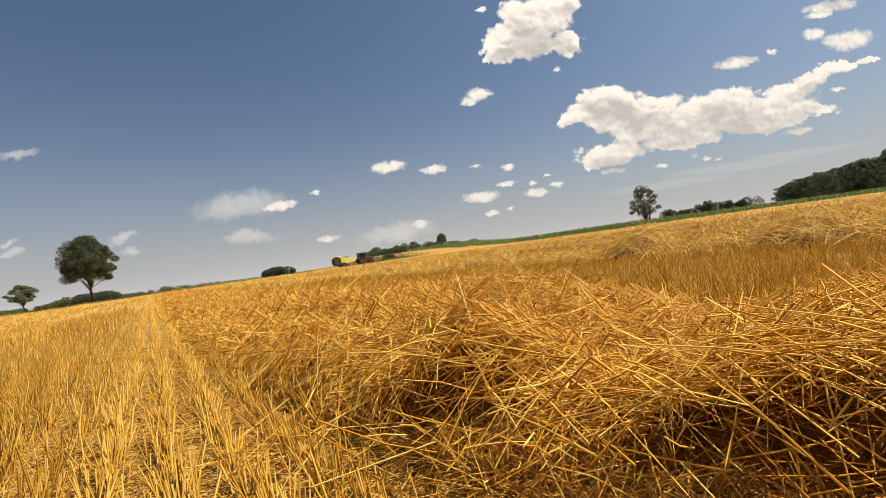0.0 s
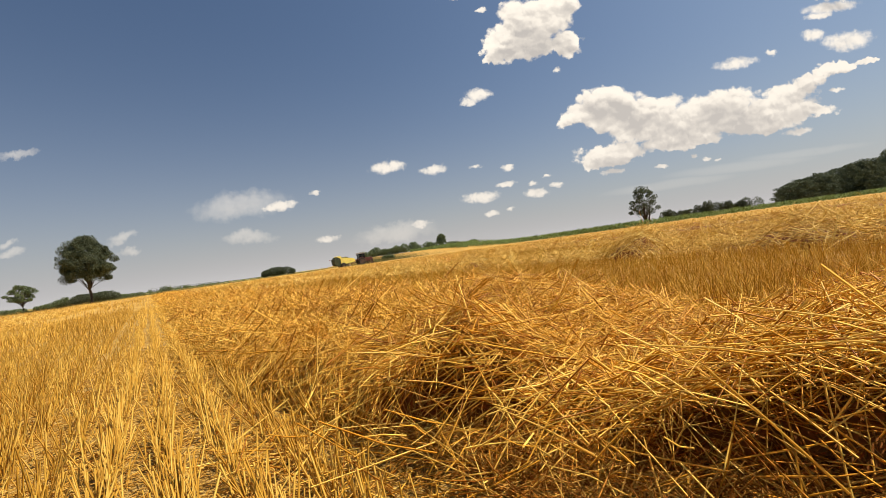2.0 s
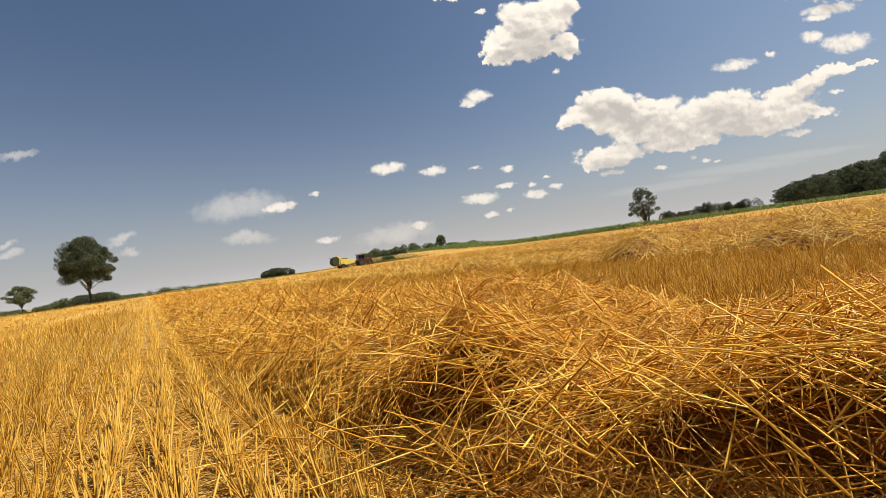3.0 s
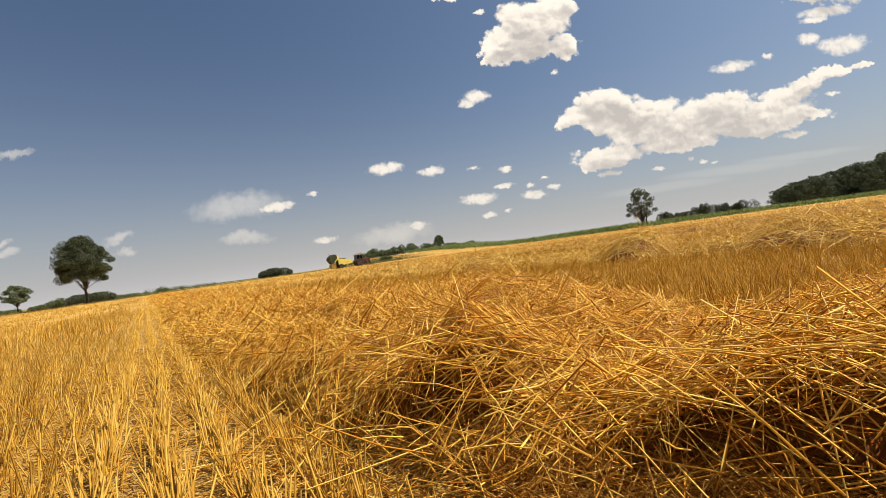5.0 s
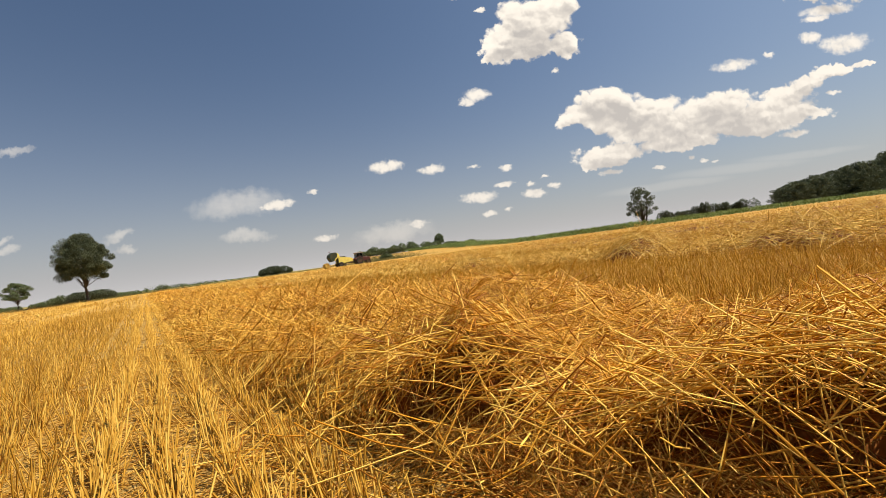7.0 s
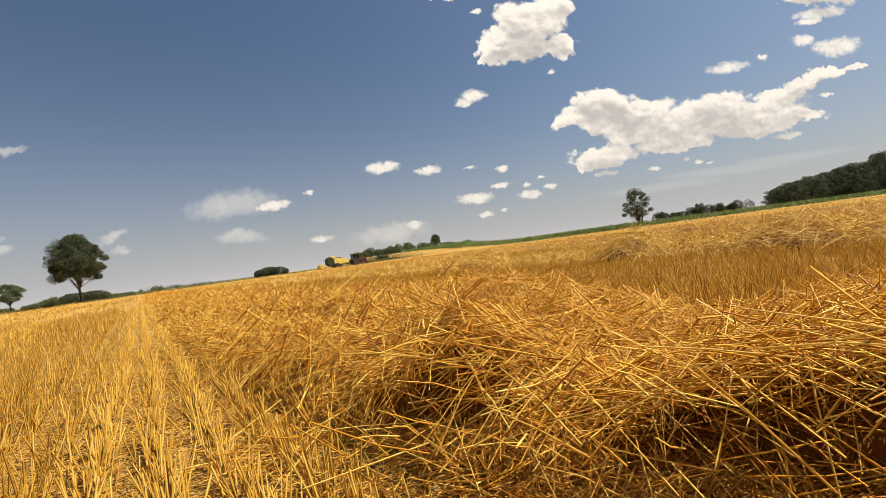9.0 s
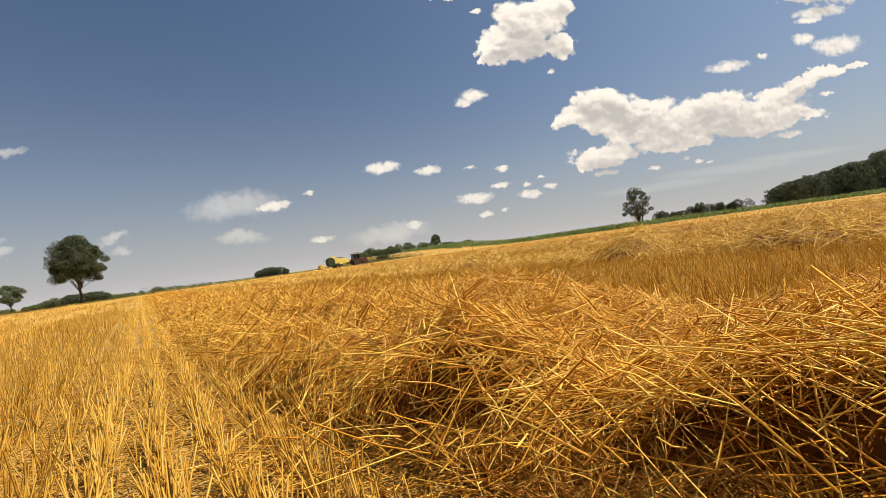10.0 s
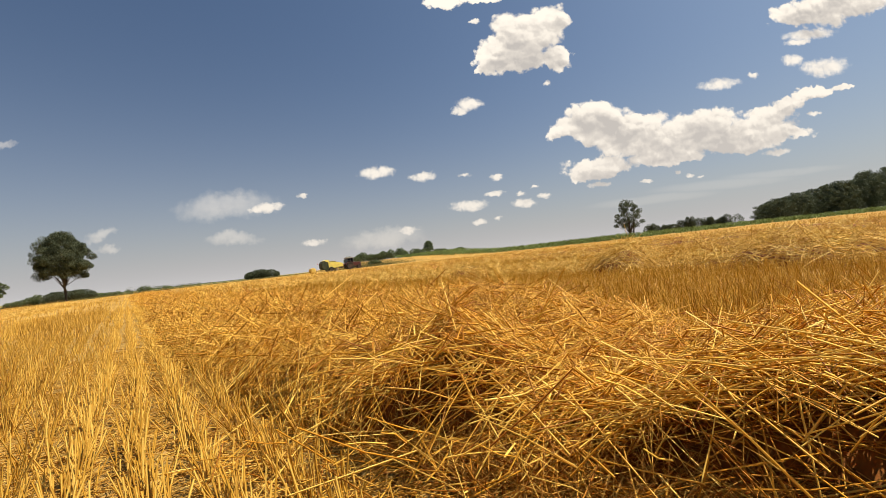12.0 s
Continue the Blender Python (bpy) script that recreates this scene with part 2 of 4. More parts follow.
def leaf_material(name, dark, light):
    m, n = material(name)
    geo = n.add("ShaderNodeNewGeometry")
    co = n.add("ShaderNodeTexCoord").outputs["Object"]
    col = n.ramp(n.math("MULTIPLY_ADD", n.noise(co, 0.5, 3.0), 0.5, n.math("MULTIPLY", geo.outputs["Random Per Island"], 0.5)), (0.2, dark), (0.75, light))
    b = n.add("ShaderNodeBsdfPrincipled", {"Base Color": col, "Roughness": 0.7, "Specular IOR Level": 0.2})
    t = n.add("ShaderNodeBsdfTranslucent", {"Color": col})
    mix = n.add("ShaderNodeMixShader", {0: 0.3, 1: b.outputs[0], 2: t.outputs[0]})
    n.tree.links.new(mix.outputs[0], n.add("ShaderNodeOutputMaterial").inputs[0])
    return m


LEAF = leaf_material("leaf", (0.07, 0.10, 0.045), (0.17, 0.21, 0.10))
LEAF_DARK = leaf_material("leaf_dark", (0.060, 0.074, 0.046), (0.105, 0.128, 0.074))
LEAF_MAIZE = leaf_material("leaf_maize", (0.11, 0.17, 0.045), (0.26, 0.35, 0.11))
GRASS = leaf_material("grass", (0.07, 0.085, 0.025), (0.22, 0.20, 0.07))
BARK = plain("bark", (0.04, 0.033, 0.028), 0.9, grain=14.0)
YELLOW = plain("yellow_paint", (0.82, 0.71, 0.17), 0.35)
GREEN = plain("dark_green_paint", (0.018, 0.036, 0.016), 0.7)
RED = plain("red_paint", (0.085, 0.014, 0.012), 0.4)
BLACK = plain("black_steel", (0.022, 0.022, 0.022), 0.5)
RUBBER = plain("rubber", (0.025, 0.024, 0.022), 0.85)
RIM = plain("rim_paint", (0.05, 0.025, 0.02), 0.5)
STEEL = plain("steel", (0.32, 0.31, 0.30), 0.4, 0.8)
LAMP = plain("lamp_lens", (0.5, 0.08, 0.03), 0.2)
ROOF = plain("cab_roof_paint", (0.26, 0.23, 0.21), 0.5)


def glass():
    m, n = material("cab_glass")
    g = n.add("ShaderNodeBsdfPrincipled", {"Base Color": (0.16, 0.17, 0.17, 1), "Roughness": 0.03, "Transmission Weight": 1.0, "IOR": 1.3})
    n.tree.links.new(g.outputs[0], n.add("ShaderNodeOutputMaterial").inputs[0])
    return m


GLASS = glass()

# ---------------------------------------------------------------- mesh helpers
rng = np.random.default_rng(7)


def mesh_from(name, verts, quads, mat, smooth=False):
    """A mesh out of arrays: verts (n, 3), quads (m, 4)."""
    me = bpy.data.meshes.new(name)
    me.vertices.add(len(verts))
    me.vertices.foreach_set("co", np.ascontiguousarray(verts, dtype=np.float32).ravel())
    me.loops.add(quads.size)
    me.loops.foreach_set("vertex_index", np.ascontiguousarray(quads, dtype=np.int32).ravel())
    me.polygons.add(len(quads))
    me.polygons.foreach_set("loop_start", np.arange(0, quads.size, 4, dtype=np.int32))
    if smooth:
        me.polygons.foreach_set("use_smooth", np.ones(len(quads), dtype=bool))
    me.materials.append(mat)
    me.update(calc_edges=True)
    me.validate()
    return me


def strands(base, way, length, radius, bend, rings=3, taper=0.75):
    """Many three-sided stalks. base, way, bend: (n, 3); bend is the sideways shift of the tip, in lengths."""
    n = len(base)
    way = way / np.linalg.norm(way, axis=1, keepdims=True)
    ref = np.where(np.abs(way[:, 2:3]) < 0.9, np.array([[0, 0, 1.0]]), np.array([[1.0, 0, 0]]))
    a = np.cross(way, ref)
    a /= np.linalg.norm(a, axis=1, keepdims=True)
    b = np.cross(way, a)
    out = np.empty((n, rings, 3, 3))
    for j in range(rings):
        t = j / (rings - 1)
        c = base + way * (length * t)[:, None] + bend * (length * t * t)[:, None]
        r = radius * (1 - (1 - taper) * t)
        for k in range(3):
            an = 2 * math.pi * k / 3
            out[:, j, k] = c + a * (r * math.cos(an))[:, None] + b * (r * math.sin(an))[:, None]
    idx = np.arange(n)[:, None] * (rings * 3)
    quads = []
    for j in range(rings - 1):
        for k in range(3):
            k2 = (k + 1) % 3
            quads.append(idx + np.array([[j * 3 + k, j * 3 + k2, j * 3 + 3 + k2, j * 3 + 3 + k]]))
    return out.reshape(-1, 3), np.stack(quads, 1).reshape(-1, 4)


def cards(centre, size, stretch=1.0, up=0.0):
    """Small leaves: a diamond at each centre, turned at random."""
    n = len(centre)
    a = rng.normal(size=(n, 3))
    a[:, 2] += up
    a /= np.linalg.norm(a, axis=1, keepdims=True)
    b = np.cross(a, rng.normal(size=(n, 3)))
    b /= np.linalg.norm(b, axis=1, keepdims=True)
    s = np.asarray(size)[:, None]
    v = np.stack([centre - a * s * stretch, centre - b * s * 0.6, centre + a * s * stretch, centre + b * s * 0.6], 1)
    return v.reshape(-1, 3), np.arange(n * 4).reshape(-1, 4)


def thing(name, label, category, group="", kind="", at=None):
    return tagged(new(name), label, category, group, kind) if at is None else place(tagged(new(name), label, category, group, kind), at)


def place(ob, m):
    ob.matrix_basis = m
    return ob


def part(name, data, mat, parent, label="", at=None, smooth=False):
    """Links a bmesh or mesh as one object under a thing or a part."""
    if isinstance(data, bmesh.types.BMesh):
        me = bpy.data.meshes.new(name)
        bmesh.ops.recalc_face_normals(data, faces=data.faces)
        data.to_mesh(me)
        data.free()
        if smooth:
            for f in me.polygons:
                f.use_smooth = True
        me.materials.append(mat)
    else:
        me = data
    ob = new(name, me)
    ob.parent = parent
    if at is not None:
        ob.matrix_basis = at
    return tagged(ob, label)


def box(bm, x0, x1, y0, y1, z0, z1, bevel=0.03):
    vs = bmesh.ops.create_cube(bm, size=1.0)["verts"]
    bmesh.ops.scale(bm, vec=(x1 - x0, y1 - y0, z1 - z0), verts=vs)
    bmesh.ops.translate(bm, vec=((x0 + x1) / 2, (y0 + y1) / 2, (z0 + z1) / 2), verts=vs)
    if bevel:
        es = list({e for v in vs for e in v.link_edges})
        bmesh.ops.bevel(bm, geom=es, offset=bevel, segments=2, affect="EDGES", profile=0.5)
    return bm


def extrude(bm, outline, y0, y1, bevel=0.03):
    """A solid with that outline in x and z, from y0 to y1."""
    lo = [bm.verts.new((x, y0, z)) for x, z in outline]
    hi = [bm.verts.new((x, y1, z)) for x, z in outline]
    fs = [bm.faces.new(lo), bm.faces.new(hi[::-1])]
    for i in range(len(lo)):
        j = (i + 1) % len(lo)
        fs.append(bm.faces.new((lo[i], lo[j], hi[j], hi[i])))
    if bevel:
        es = list({e for f in fs[:2] for e in f.edges})
        bmesh.ops.bevel(bm, geom=es, offset=bevel, segments=2, affect="EDGES", profile=0.5)
    return bm


def lathe(bm, profile, seg=28):
    """A ring turned about the y axis: profile of (radius, y)."""
    rings = []
    for r, y in profile:
        rings.append([bm.verts.new((r * math.cos(2 * math.pi * k / seg), y, r * math.sin(2 * math.pi * k / seg))) for k in range(seg)])
    for a, b in zip(rings, rings[1:]):
        for k in range(seg):
            bm.faces.new((a[k], a[(k + 1) % seg], b[(k + 1) % seg], b[k]))
    for ring in (rings[0], rings[-1]):
        bm.faces.new(ring)
    return bm


def tube(bm, points, radii, seg=7):
    """A tapered limb along points."""
    prev = None
    for i, p in enumerate(points):
        p = Vector(p)
        d = Vector(points[min(i + 1, len(points) - 1)]) - Vector(points[max(i - 1, 0)])
        q = d.to_track_quat("Z", "Y")
        ring = [bm.verts.new(p + q @ Vector((radii[i] * math.cos(2 * math.pi * k / seg), radii[i] * math.sin(2 * math.pi * k / seg), 0))) for k in range(seg)]
        if prev:
            for k in range(seg):
                bm.faces.new((prev[k], prev[(k + 1) % seg], ring[(k + 1) % seg], ring[k]))
        else:
            bm.faces.new(ring)
        prev = ring
    bm.faces.new(prev)
    return bm


# ---------------------------------------------------------------- ground
def to_xy(s, w):
    return s * U[0] + w * N[0], s * U[1] + w * N[1]


def wave(x, y, scale, seed):
    """Smooth random relief, a sum of sines, between about -1 and 1."""
    g = np.random.default_rng(seed)
    total = 0
    for i in range(7):
        an, ph, f = g.uniform(0, 2 * math.pi), g.uniform(0, 2 * math.pi), g.uniform(0.6, 1.7) / scale
        total = total + np.sin((x * math.cos(an) + y * math.sin(an)) * f * 2 * math.pi + ph)
    return total / 4


def ground_z(x, y):
    r = np.hypot(x, y)
    w = x * N[0] + y * N[1]
    z = 0.012 * wave(x, y, 0.7, 3) * np.clip(1.5 - r / 20, 0, 1) + 0.03 * wave(x, y, 9.0, 4) * np.clip(r / 8, 0, 1)
    b = x / np.maximum(y, 1.0)
    hill = np.clip((y - 98) / 52, 0, 1) * np.clip((b + 0.32) / 0.12, 0, 1) * np.clip((0.22 - b) / 0.15, 0, 1) * (y > 1)
    z = z + 2.0 * hill * hill * (3 - 2 * hill)
    z = z - 0.022 * np.exp(-((w + 0.29) / 0.07) ** 2) - 0.022 * np.exp(-((w + 2.0) / 0.12) ** 2)
    return z


def make_ground():
    k = np.linspace(-1, 1, 281)
    g = np.sign(k) * (np.exp(np.abs(k) * 10.2) - 1) * 0.17
    xx, yy = np.meshgrid(g, g + 1.0)
    v = np.stack([xx, yy, ground_z(xx, yy)], -1).reshape(-1, 3)
    m = len(g)
    i = (np.arange(m - 1)[:, None] * m + np.arange(m - 1)[None, :]).ravel()
    quads = np.stack([i, i + 1, i + m + 1, i + m], 1)
    tagged(new("ground", mesh_from("ground", v, quads, FIELD, True)), "harvested stubble field of dry tan soil reaching the horizon", "ground", kind="structure")


make_ground()


# ---------------------------------------------------------------- windrows of straw
CRESTS = [-3.55, 0.98, 5.35, 9.9, 14.4, 19.0, 23.6]


def torn_face(s):
    """Where the near end of the near windrow breaks off, across the rows."""
    return np.interp(s, [-0.6, 0.20, 0.33, 0.42, 0.52, 0.65, 0.78, 0.92, 1.05, 1.45, 1.9], [0.66, 0.65, 0.55, 0.47, 0.48, 0.46, 0.42, 0.40, 0.37, 0.33, 0.24])


def heap(s, w, crest, seed, inset=0.0):
    """Height of a windrow's surface over the soil. inset draws the near end's torn face back, for what lies behind it."""
    d = (w - crest - 0.07 * wave(s, 0 * s, 2.1, seed + 5))
    half_l, power = 0.74, 2.2
    if seed == 11:
        face = torn_face(s)
        near = np.clip((1.1 - s) / 0.4, 0, 1)
        half_l = np.maximum(0.98 - face + inset * near, 0.1)
        power = 3.2 + 4.8 * near
        d = w - crest
    t = np.where(d < 0, -d / half_l, d / 0.80)
    t = np.maximum(t, 0)
    prof = np.clip(1 - t ** power, 0, 1) ** (0.6 if seed == 11 else 0.75)
    rough = 0.20 * wave(s, w * 0.6, 1.1, seed) + 0.27 * wave(s, w, 0.45, seed + 1) + 0.20 * wave(s, w, 0.2, seed + 2)
    if seed == 11:      # two clumps with a saddle between them, then a long even bank
        size = np.interp(s, [-9, -0.6, 0.08, 0.22, 0.34, 0.46, 0.58, 0.72, 0.90, 1.3, 1.7, 2.8, 5.5, 9], [0.20, 0.23, 0.24, 0.23, 0.19, 0.13, 0.105, 0.165, 0.225, 0.238, 0.235, 0.20, 0.19, 0.17])
        lump = 1 + rough * np.interp(s, [0.7, 1.2], [0.45, 0.80])
    else:
        size = 0.15 if seed == 34 else 0.17
        lump = 0.84 + (1.0 if seed == 34 else 1.2) * rough
    h = size * prof * lump
    if seed == 11:
        h = h + prof * (0.085 * np.exp(-(((s - 0.80) / 0.24) ** 2 + ((w - 0.62) / 0.17) ** 2)) + 0.05 * np.exp(-(((s - 0.12) / 0.18) ** 2 + ((w - 0.80) / 0.15) ** 2)))
    if seed == 34:
        for s0, rad, up in ((2.78, 0.28, 0.25), (1.30, 0.36, 0.18), (0.80, 0.30, 0.10), (0.2, 0.4, 0.05), (6.1, 0.45, 0.16), (9.5, 0.8, 0.09)):
            h = h + up * prof * np.exp(-((s - s0) / rad) ** 2)
    return np.clip(h, 0, 0.5 if seed == 11 else 0.42)


def windrow_mound(crest, seed, s0, s1, step):
    """The packed inside of a windrow, coloured dark for the shade among its straws."""
    ns, nw = int((s1 - s0) / step) + 1, 30
    s = np.linspace(s0, s1, ns)[:, None] + np.zeros((1, nw))
    w = np.linspace(crest - 0.80, crest + 0.84, nw)[None, :] + np.zeros((ns, 1))
    x, y = to_xy(s, w)
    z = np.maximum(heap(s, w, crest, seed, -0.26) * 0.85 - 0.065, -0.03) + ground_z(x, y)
    v = np.stack([x, y, z], -1).reshape(-1, 3)
    i = (np.arange(ns - 1)[:, None] * nw + np.arange(nw - 1)[None, :]).ravel()
    return v, np.stack([i, i + 1, i + nw + 1, i + nw], 1)


def heap_straws(n, crest, seed, s0, s1, radius, lmin, lmax, lift=0.03, deep=0.10):
    s = rng.uniform(s0, s1, n)
    w = crest + rng.uniform(-0.86, 0.88, n)
    h = heap(s, w, crest, seed)
    keep = (h > 0.03) | (rng.random(n) < (0.10 if seed == 11 else 0.05))
    if seed == 11:      # little straw on the floor before the torn face
        keep &= ~((s < 1.0) & (rng.random(n) < np.interp(w - torn_face(s), [0.11, 0.16, 0.28], [0.95, 0.8, 0.0])))
    s, w, h = s[keep], w[keep], h[keep]
    n = len(s)
    x, y = to_xy(s, w)
    z = ground_z(x, y) + np.maximum(h - np.abs(rng.normal(0, 1, n)) * np.where((seed == 11) & (s < 0.8), 0.045, deep * 0.5) + lift * rng.random(n), 0.008)
    # lie along the heap's surface, at any bearing, with some sticking out
    e = 0.04
    an = 2.6 * wave(x, y, 0.42, seed + 3) + rng.normal(0, 1.05, n) + math.pi * rng.integers(0, 2, n)
    dx, dy = np.cos(an), np.sin(an)
    s2, w2 = s + e * (dx * U[0] + dy * U[1]), w + e * (dx * N[0] + dy * N[1])
    slope = np.clip((heap(s2, w2, crest, seed) - h) / e, -1.1, 1.1)
    tilt = slope * 0.8 + rng.normal(0, 0.40, n) + (rng.random(n) < 0.03) * rng.uniform(0.4, 1.8, n)
    way = np.stack([dx, dy, tilt], 1)
    length = rng.uniform(lmin, lmax, n) * np.where(rng.random(n) < 0.3, 0.5, 1.0)
    wayn = way / np.linalg.norm(way, axis=1, keepdims=True)
    base = np.stack([x, y, z], 1) - wayn * (length * rng.uniform(0.2, 0.6, n))[:, None]
    base[:, 2] = np.maximum(base[:, 2], ground_z(base[:, 0], base[:, 1]) + 0.004)
    bend = rng.normal(0, 0.10, (n, 3))
    bend[:, 2] -= 0.10
    tip = base + wayn * length[:, None]
    clear = (np.hypot(base[:, 0], base[:, 1]) > 0.66) & (np.hypot(tip[:, 0], tip[:, 1]) > 0.66)
    return base[clear], way[clear], length[clear], radius * (0.45 + 1.15 * rng.random(clear.sum()) ** 2.2), bend[clear]


def hollow_straws(n):
    """Single straws that hang and stand before the torn face of the near windrow."""
    s = np.where(rng.random(n) < 0.45, rng.uniform(-0.1, 0.38, n), rng.uniform(-0.05, 0.95, n))
    w = torn_face(s) + rng.uniform(-0.14, 0.25, n)
    x, y = to_xy(s, w)
    base = np.stack([x, y, ground_z(x, y) + 0.15 * rng.random(n)], 1)
    an = rng.uniform(0, 2 * math.pi, n)
    way = np.stack([np.cos(an), np.sin(an), np.abs(rng.normal(0.1, 0.7, n))], 1)
    keep = np.hypot(x, y) > 0.6
    n = keep.sum()
    return base[keep], way[keep], rng.uniform(0.06, 0.24, n), 0.0016 * rng.uniform(0.6, 1.3, n), rng.normal(0, 0.12, (n, 3))


def fringe_straws(n):
    """Straw that hangs over the brink of the torn face and shades it."""
    s = rng.uniform(-0.45, 1.05, n)
    face = torn_face(s)
    w = face + rng.uniform(0.03, 0.16, n)
    x, y = to_xy(s, w)
    top = heap(s, face + 0.15, 0.98, 11)
    z = ground_z(x, y) + top + rng.uniform(-0.05, 0.02, n)
    side = rng.normal(0, 2.0, n)
    way = np.stack([-N[0] + side * U[0], -N[1] + side * U[1], rng.normal(-0.12, 0.5, n)], 1)
    length = rng.uniform(0.07, 0.24, n)
    wayn = way / np.linalg.norm(way, axis=1, keepdims=True)
    base = np.stack([x, y, z], 1) - wayn * (length * 0.35)[:, None]
    tip = base + wayn * length[:, None]
    clear = (np.hypot(base[:, 0], base[:, 1]) > 0.66) & (np.hypot(tip[:, 0], tip[:, 1]) > 0.60)
    n = clear.sum()
    bend = rng.normal(0, 0.08, (n, 3))
    bend[:, 2] -= 0.12
    return base[clear], way[clear], length[clear], 0.0014 * rng.uniform(0.6, 1.4, n), bend


def apron_straws(n):
    """Straw spilt flat on the ground before the torn face."""
    s = np.where(rng.random(n) < 0.75, rng.uniform(0.12, 0.58, n), rng.uniform(0.0, 1.15, n))
    w = torn_face(s) - 0.34 * rng.random(n) ** 1.2 + 0.05
    x, y = to_xy(s, w)
    an = rng.uniform(0, 2 * math.pi, n)
    way = np.stack([np.cos(an), np.sin(an), rng.normal(0.12, 0.25, n)], 1)
    length = rng.uniform(0.05, 0.20, n)
    base = np.stack([x, y, ground_z(x, y) + 0.005 + 0.10 * rng.random(n) ** 2], 1)
    tip = base + way * length[:, None]
    clear = (np.hypot(x, y) > 0.66) & (np.hypot(tip[:, 0], tip[:, 1]) > 0.64)
    n = clear.sum()
    return base[clear], way[clear], length[clear], 0.0013 * rng.uniform(0.6, 1.4, n), rng.normal(0, 0.10, (n, 3))


def off_the_eye(base, way, length, radius, bend):
    """Leaves out straws that would reach close to the camera."""
    wayn = way / np.linalg.norm(way, axis=1, keepdims=True)
    far = np.ones(len(base), bool)
    for k in (0.0, 0.5, 1.0):
        p = base + wayn * (length * k)[:, None] + bend * (length * k * k)[:, None]
        far &= np.linalg.norm(p - np.array([0, 0, EYE]), axis=1) > 0.62
    return base[far], way[far], length[far], radius[far], bend[far]


def join(pieces):
    vs, qs, off = [], [], 0
    for v, q in pieces:
        vs.append(v)
        qs.append(q + off)
        off += len(v)
    return np.concatenate(vs), np.concatenate(qs)


def cavity_straws(n):
    """Short straw matted on the packed inside where the torn face lays it open."""
    s, w = rng.uniform(-0.3, 0.95, n), rng.uniform(0.45, 1.05, n)
    x, y = to_xy(s, w)
    z = np.maximum(heap(s, w, 0.98, 11, -0.26) * 0.85 - 0.065, 0.0) + ground_z(x, y) + 0.004 + 0.02 * rng.random(n)
    an = rng.uniform(0, 2 * math.pi, n)
    way = np.stack([np.cos(an), np.sin(an), rng.normal(0.15, 0.5, n)], 1)
    return np.stack([x, y, z], 1), way, rng.uniform(0.02, 0.10, n), 0.0011 * rng.uniform(0.5, 1.4, n), rng.normal(0, 0.12, (n, 3))


def straw_shape(name, k):
    """One loose straw about its middle, jointed at a node, some kinked."""
    g = random.Random(k)
    bm = bmesh.new()
    length, r = g.uniform(0.08, 0.21), g.uniform(0.0013, 0.0020)
    kink = Vector((0, g.uniform(-0.3, 0.3), g.uniform(-0.25, 0.05))) * (1.6 if k % 3 == 0 else 0.4)
    pts, rad = [], []
    for j, t in enumerate((-0.5, -0.12, -0.10, -0.08, 0.2, 0.5)):
        p = Vector((length * t, 0, 0)) + kink * length * max(0.0, t + 0.1)
        pts.append(p)
        rad.append(r * (1.45 if j == 2 else 1.0 - 0.25 * (t + 0.5)))
    tube(bm, pts, rad, 5)
    me = bpy.data.meshes.new(name)
    bm.to_mesh(me)
    bm.free()
    me.materials.append(STRAW)
    return me


